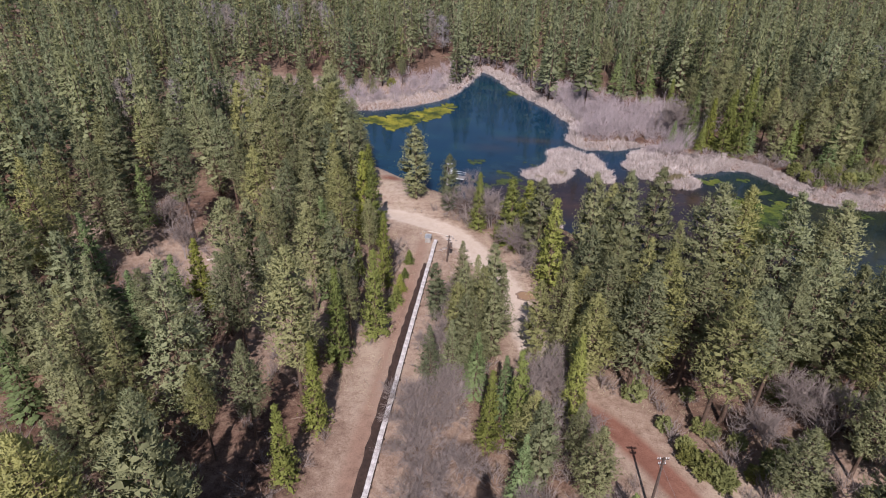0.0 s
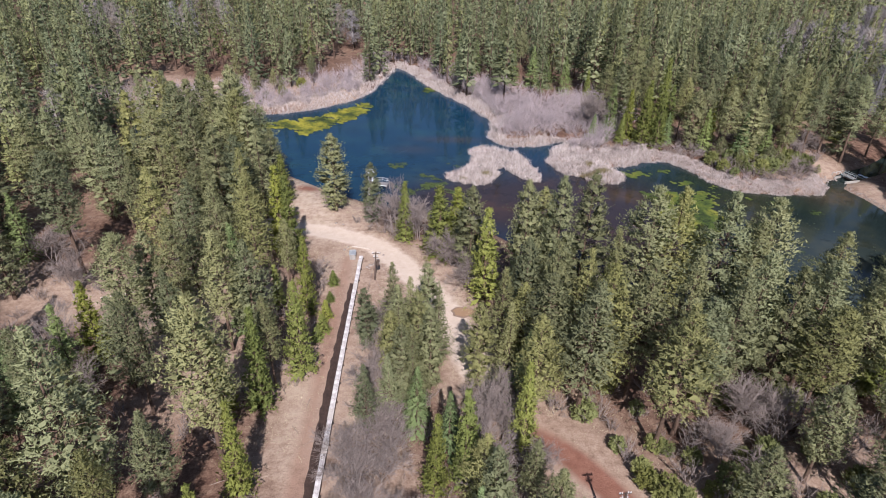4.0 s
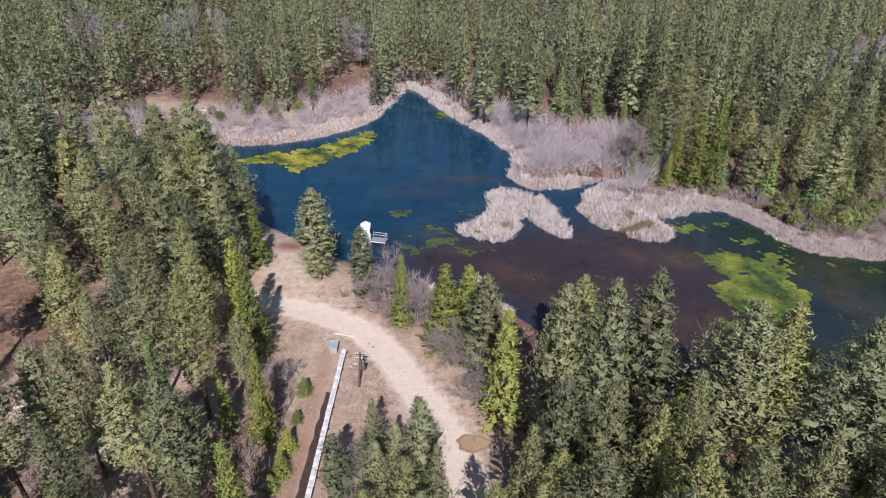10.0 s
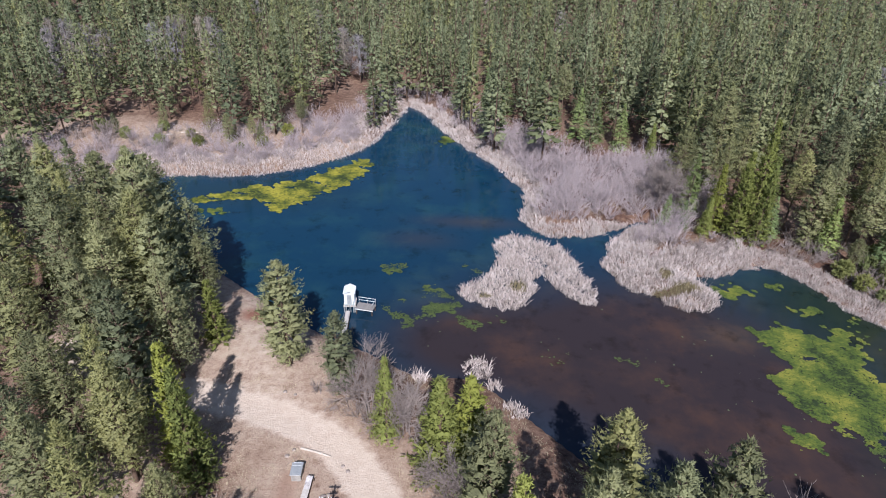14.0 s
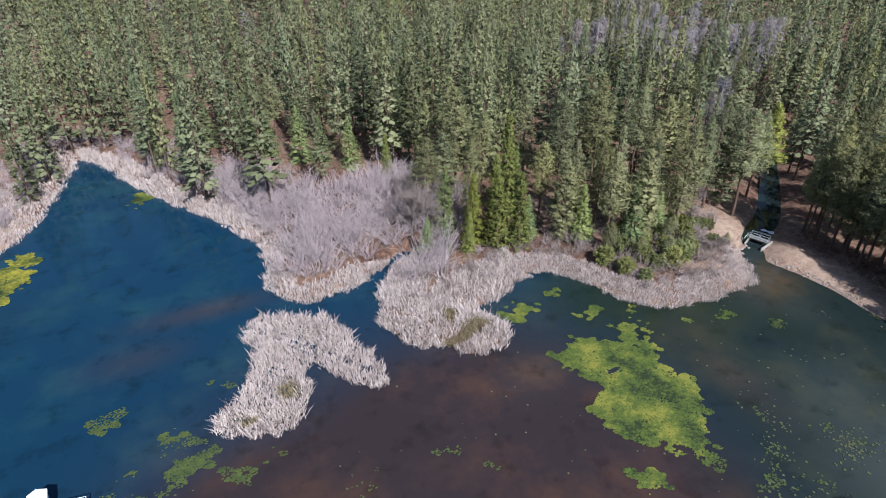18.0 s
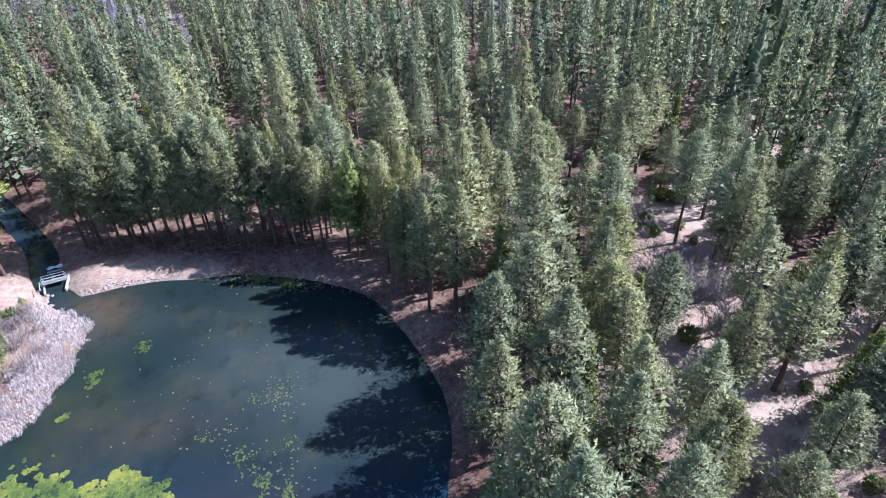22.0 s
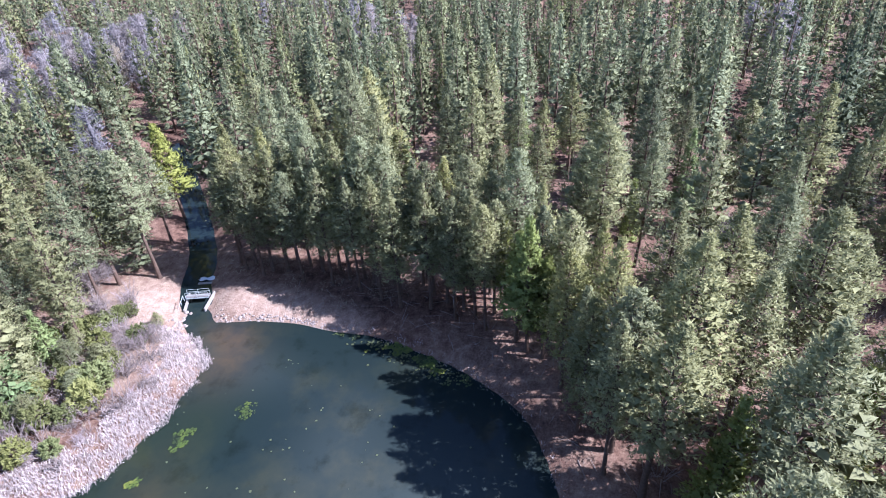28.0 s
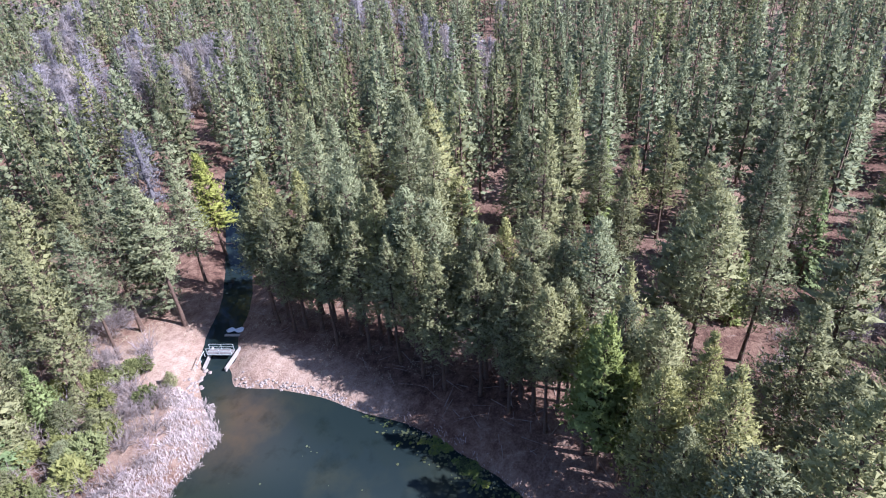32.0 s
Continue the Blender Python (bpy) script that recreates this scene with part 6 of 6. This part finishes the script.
part("handle", rod(bmesh.new(), (0.26, -1.13, 2.1), (0.26, -1.13, 2.25), 0.02), M_DARKWOOD, door)
part("floor", box(bmesh.new(), (2.1, 2.6, 0.14), (0, -0.1, 1.13), bevel=0.02), M_TIMBER, house)
for sx in (-0.55, 0.2, 0.7):
    part("gauge_pipe", rod(bmesh.new(), (sx, -1.42, -1.5), (sx, -1.42, 1.9 + 0.4 * sx), 0.06, 0.06, 8), M_RAIL, house, "pale upright gauge pipe")
part("cross_pipe", rod(bmesh.new(), (-0.8, -1.42, 1.5), (0.9, -1.42, 1.5), 0.045, 0.045, 8), M_RAIL, house)
for sx in (-0.9, 0.9):
    for sy in (-1.2, 1.0):
        part("post", rod(bmesh.new(), (sx, sy, -2.3), (sx, sy, 1.1), 0.11, 0.11, 8), M_STEEL, house)

deck = tagged(new("deck"), "grey plank deck with a pale rail on posts over the pond", "deck")
deck.location, deck.rotation_euler, deck.scale = (-13.3, 70.3, 0.95), (0, 0, -0.16), (0.80, 0.82, 0.9)
plank = bm_mesh("plank", box(bmesh.new(), (3.2, 0.19, 0.05), bevel=0.008), M_PLANK)
for k in range(9):
    ob = part("plank", plank, None, deck)
    ob.location = (RNG.normal(0, 0.01), -0.84 + k * 0.21, RNG.normal(0, 0.004))
for sy in (-0.9, 0.9):
    part("joist", box(bmesh.new(), (3.2, 0.08, 0.16), (0, sy, -0.11), bevel=0.01), M_WHITE, deck)
for sx in (-1.5, 0, 1.5):
    part("rail_post", rod(bmesh.new(), (sx, 0.95, -0.1), (sx, 0.95, 1.0), 0.035, 0.035, 6), M_STEEL, deck)
for z in (0.5, 1.0):
    part("rail", rod(bmesh.new(), (-1.55, 0.95, z), (1.55, 0.95, z), 0.035, 0.035, 6), M_WHITE, deck)
part("end_rail", rod(bmesh.new(), (1.52, -0.9, 1.0), (1.52, 0.95, 1.0), 0.03, 0.03, 6), M_WHITE, deck)
for sx, sy in ((-1.4, -0.8), (1.4, -0.8), (-1.4, 0.8), (1.4, 0.8)):
    part("post", rod(bmesh.new(), (sx, sy, -3.0), (sx, sy, -0.02), 0.09, 0.09, 8), M_DARKWOOD, deck)

pier = tagged(new("walkway"), "narrow plank walkway with rails from the bank to the gauge house", "walkway")
a, b = Vector((-14.7, 60.2, 1.05)), Vector((-15.5, 69.0, 1.12))
d = b - a
turn = math.atan2(d.y, d.x) - math.pi / 2
pier.matrix_basis = Matrix.LocRotScale(a, Euler((0, 0, turn)), (0.66, 1.0, 0.9))
pl = bm_mesh("plank", box(bmesh.new(), (0.95, 0.24, 0.05), bevel=0.008), M_TIMBER)
for k in range(33):
    ob = part("plank", pl, None, pier)
    ob.location = (RNG.normal(0, 0.01), 0.15 + k * 0.265, RNG.normal(0, 0.004))
for sx in (-0.42, 0.42):
    part("beam", box(bmesh.new(), (0.09, 8.9, 0.18), (sx, 4.4, -0.12), bevel=0.01), M_TIMBER, pier)
    part("rail", rod(bmesh.new(), (sx, 0, 1.0), (sx, 8.8, 1.0), 0.03, 0.03, 6), M_STEEL, pier)
    for k in range(6):
        part("rail_post", rod(bmesh.new(), (sx, 0.2 + k * 1.68, -0.1), (sx, 0.2 + k * 1.68, 1.0), 0.03, 0.03, 6), M_STEEL, pier)
for y in (3.0, 6.5):
    for sx in (-0.4, 0.4):
        part("pile", rod(bmesh.new(), (sx, y, -3.2), (sx, y, -0.1), 0.08, 0.08, 8), M_DARKWOOD, pier)


# ---- outlet: wing walls, sill and footbridge ----
across = Vector((0.34, -0.94, 0)).normalized()
turn = math.atan2(across.y, across.x)
mid = Vector((86.0, 79.6, 0))
bridge = tagged(new("footbridge"), "short pale grey footbridge with thin rails over the outlet channel", "bridge")
bridge.matrix_basis = Matrix.LocRotScale(mid + Vector((0, 0, 0.95)), Euler((0, 0, turn)), (0.86, 0.8, 0.8))
bp = bm_mesh("plank", box(bmesh.new(), (0.20, 0.95, 0.05), bevel=0.008), M_PLANK)
for k in range(17):
    ob = part("plank", bp, None, bridge)
    ob.location = (-1.76 + k * 0.22, 0, RNG.normal(0, 0.003))
for sy in (-0.5, 0.5):
    part("girder", box(bmesh.new(), (3.5, 0.07, 0.18), (0, sy, -0.13), bevel=0.01), M_RAIL, bridge)
    for z in (0.5, 0.98):
        part("rail", box(bmesh.new(), (3.5, 0.045, 0.06), (0, sy, z), bevel=0.01), M_RAIL, bridge)
    for sx in (-1.7, 0.0, 1.7):
        part("rail_post", box(bmesh.new(), (0.06, 0.06, 1.2), (sx, sy, 0.4), bevel=0.01), M_RAIL, bridge)
weir = tagged(new("outlet_weir"), "worn concrete outlet with wing walls on both sides of the channel", "weir")
weir.matrix_basis = Matrix.LocRotScale(mid, Euler((0, 0, turn)), (0.86, 0.9, 0.86))
for sx in (-1, 1):
    part("wing_wall", box(bmesh.new(), (0.22, 4.2, 1.9), (sx * 1.72, -0.5, -0.35), Matrix.Rotation(sx * -0.10, 4, "Z"), bevel=0.03), M_CONCRETE, weir)
    if sx > 0:
        continue
    rail = part("rail", box(bmesh.new(), (0.07, 2.6, 0.08), (sx * 1.85, -1.9, 1.75), Matrix.Rotation(sx * -0.10, 4, "Z"), bevel=0.01), M_RAIL, weir, "pale worn hand rail")
    for yy in (-3.0, -1.9, -0.9):
        part("post", box(bmesh.new(), (0.07, 0.07, 0.8), (sx * (1.75 - 0.10 * yy * 0.9), yy, 1.38), bevel=0.01), M_RAIL, rail)
part("sill", box(bmesh.new(), (3.2, 0.5, 0.6), (0, 4.6, -0.22), bevel=0.04), M_CONCRETE, weir)
part("gate", box(bmesh.new(), (3.1, 0.08, 1.0), (0, 0.75, 0.05), bevel=0.01), M_DARKWOOD, weir, "dark stop boards")
M_FOAM = plain("foam", (0.55, 0.60, 0.63), (0.80, 0.84, 0.86), 3, 0.6, bump=0.7, dist=0.1)
bm = bmesh.new()
bmesh.ops.create_grid(bm, x_segments=24, y_segments=8, size=0.5)
for vv in bm.verts:
    vv.co.x *= 2.6 + 0.4 * math.sin(vv.co.y * 17)
    vv.co.y *= 0.8 + 0.3 * math.sin(vv.co.x * 5)
    vv.co.z = 0.06 + 0.10 * noise.noise(Vector((vv.co.x * 3, vv.co.y * 3, 1)))
foam = new("foam", bm_mesh("foam", bm, M_FOAM))
foam.matrix_basis = Matrix.LocRotScale(mid + Vector((5.0 * 0.94, 5.0 * 0.34, 0.10)), Euler((0, 0, turn)), None)
tagged(foam, "strip of white foam below the outlet sill", "foam", kind="structure")


# ---- dry grass and fallen sticks on the open ground ----
M_GRASS = plain("dry_grass", (0.24, 0.205, 0.125), (0.46, 0.405, 0.280), 0.5, 0.9)


def grass(label, test, lo, hi, step, h):
    q = scatter(lo, hi, step, rng)
    q = q[test(q) & (waves(q[:, 0], q[:, 1], 2.3, 3) + 0.8 * waves(q[:, 0], q[:, 1], 0.9, 5) > rng.normal(0.15, 0.3, len(q)))]
    ob = new("dry_grass", tri_mesh("dry_grass", *blades(q, height(q)[0], h * rng.uniform(0.6, 1.3, len(q)), rng, 3, 0.022, 0.5), M_GRASS))
    tagged(ob, label, "grass", "dry grass", "stuff")


grass("short dry grass beside the flume and the dirt road", lambda q: (dist_line(q, ROAD) > 2.4) & (dist_line(q, FLUME) > 1.6) & (signed(q, LAKE) > 0.6), (-32, 2), (18, 72), 0.33, 0.30)
grass("dry grass on the slope beside the red track", lambda q: (dist_line(q, ROAD) > 1.8), (4, -30), (52, 12), 0.5, 0.4)
grass("tufts of dry grass on the bank near the outlet", lambda q: (signed(q, LAKE) > 0.5) & (signed(q, STREAM) > 0.8) & (q[:, 0] + q[:, 1] > 132), (56, 52), (96, 96), 0.45, 0.34)
grass("tawny dry grass behind the reed belts", lambda q: (signed(q, LAKE) > 3.0) & (signed(q, LAKE) < 16), (20, 78), (58, 108), 0.5, 0.5)
grass("pale dry grass behind the north reeds", lambda q: (signed(q, LAKE) > 7) & (signed(q, LAKE) < 26), (-105, 112), (-25, 150), 0.75, 0.6)
M_STICK = plain("dead_branches", (0.14, 0.11, 0.09), (0.30, 0.25, 0.21), 2, 0.9)
sticks = []
q = np.concatenate([scatter((-60, -22), (60, 48), 4.6, rng), scatter((60, -30), (125, 80), 4.0, rng), scatter((-75, 48), (-28, 84), 4.0, rng), scatter((60, 20), (94, 64), 1.9, rng)])
q = q[(signed(q, LAKE) > 1.5) & (signed(q, STREAM) > 1) & (dist_line(q, ROAD) > 3) & (dist_line(q, FLUME) > 2.5)]
zz = height(q)[0]
for (x, y), z in zip(q, zz):
    a, ln = rng.uniform(0, 6.28), rng.uniform(0.6, 3.2)
    d = np.array([math.cos(a), math.sin(a), rng.uniform(-0.04, 0.10)]) * ln
    sticks.append((np.array([x, y, z + 0.04]), np.array([x, y, z + 0.04]) + d, rng.uniform(0.02, 0.055), 0.012))
tagged(new("fallen_sticks", tri_mesh("fallen_sticks", *rods(sticks, 4), M_STICK)), "bleached fallen branches lying on the forest floor", "branches", kind="stuff")

# ---- the close stand west of the flume ----
for kind, x, y, h in (("pine", -43.2, -4.0, 19.0), ("pine", -37.1, -5.8, 18.0), ("fir", -45.4, 8.0, 13.0), ("pine", -48.9, -1.8, 18.0), ("pine", -41.5, -9.0, 18.0), ("pine", -47.0, 3.6, 17.0), ("pine", -52.5, 7.0, 18.0), ("pine", -56.0, 1.0, 19.0)):
    plant(kind, x, y, h, 1.1, "trees west of the flume", form="full")
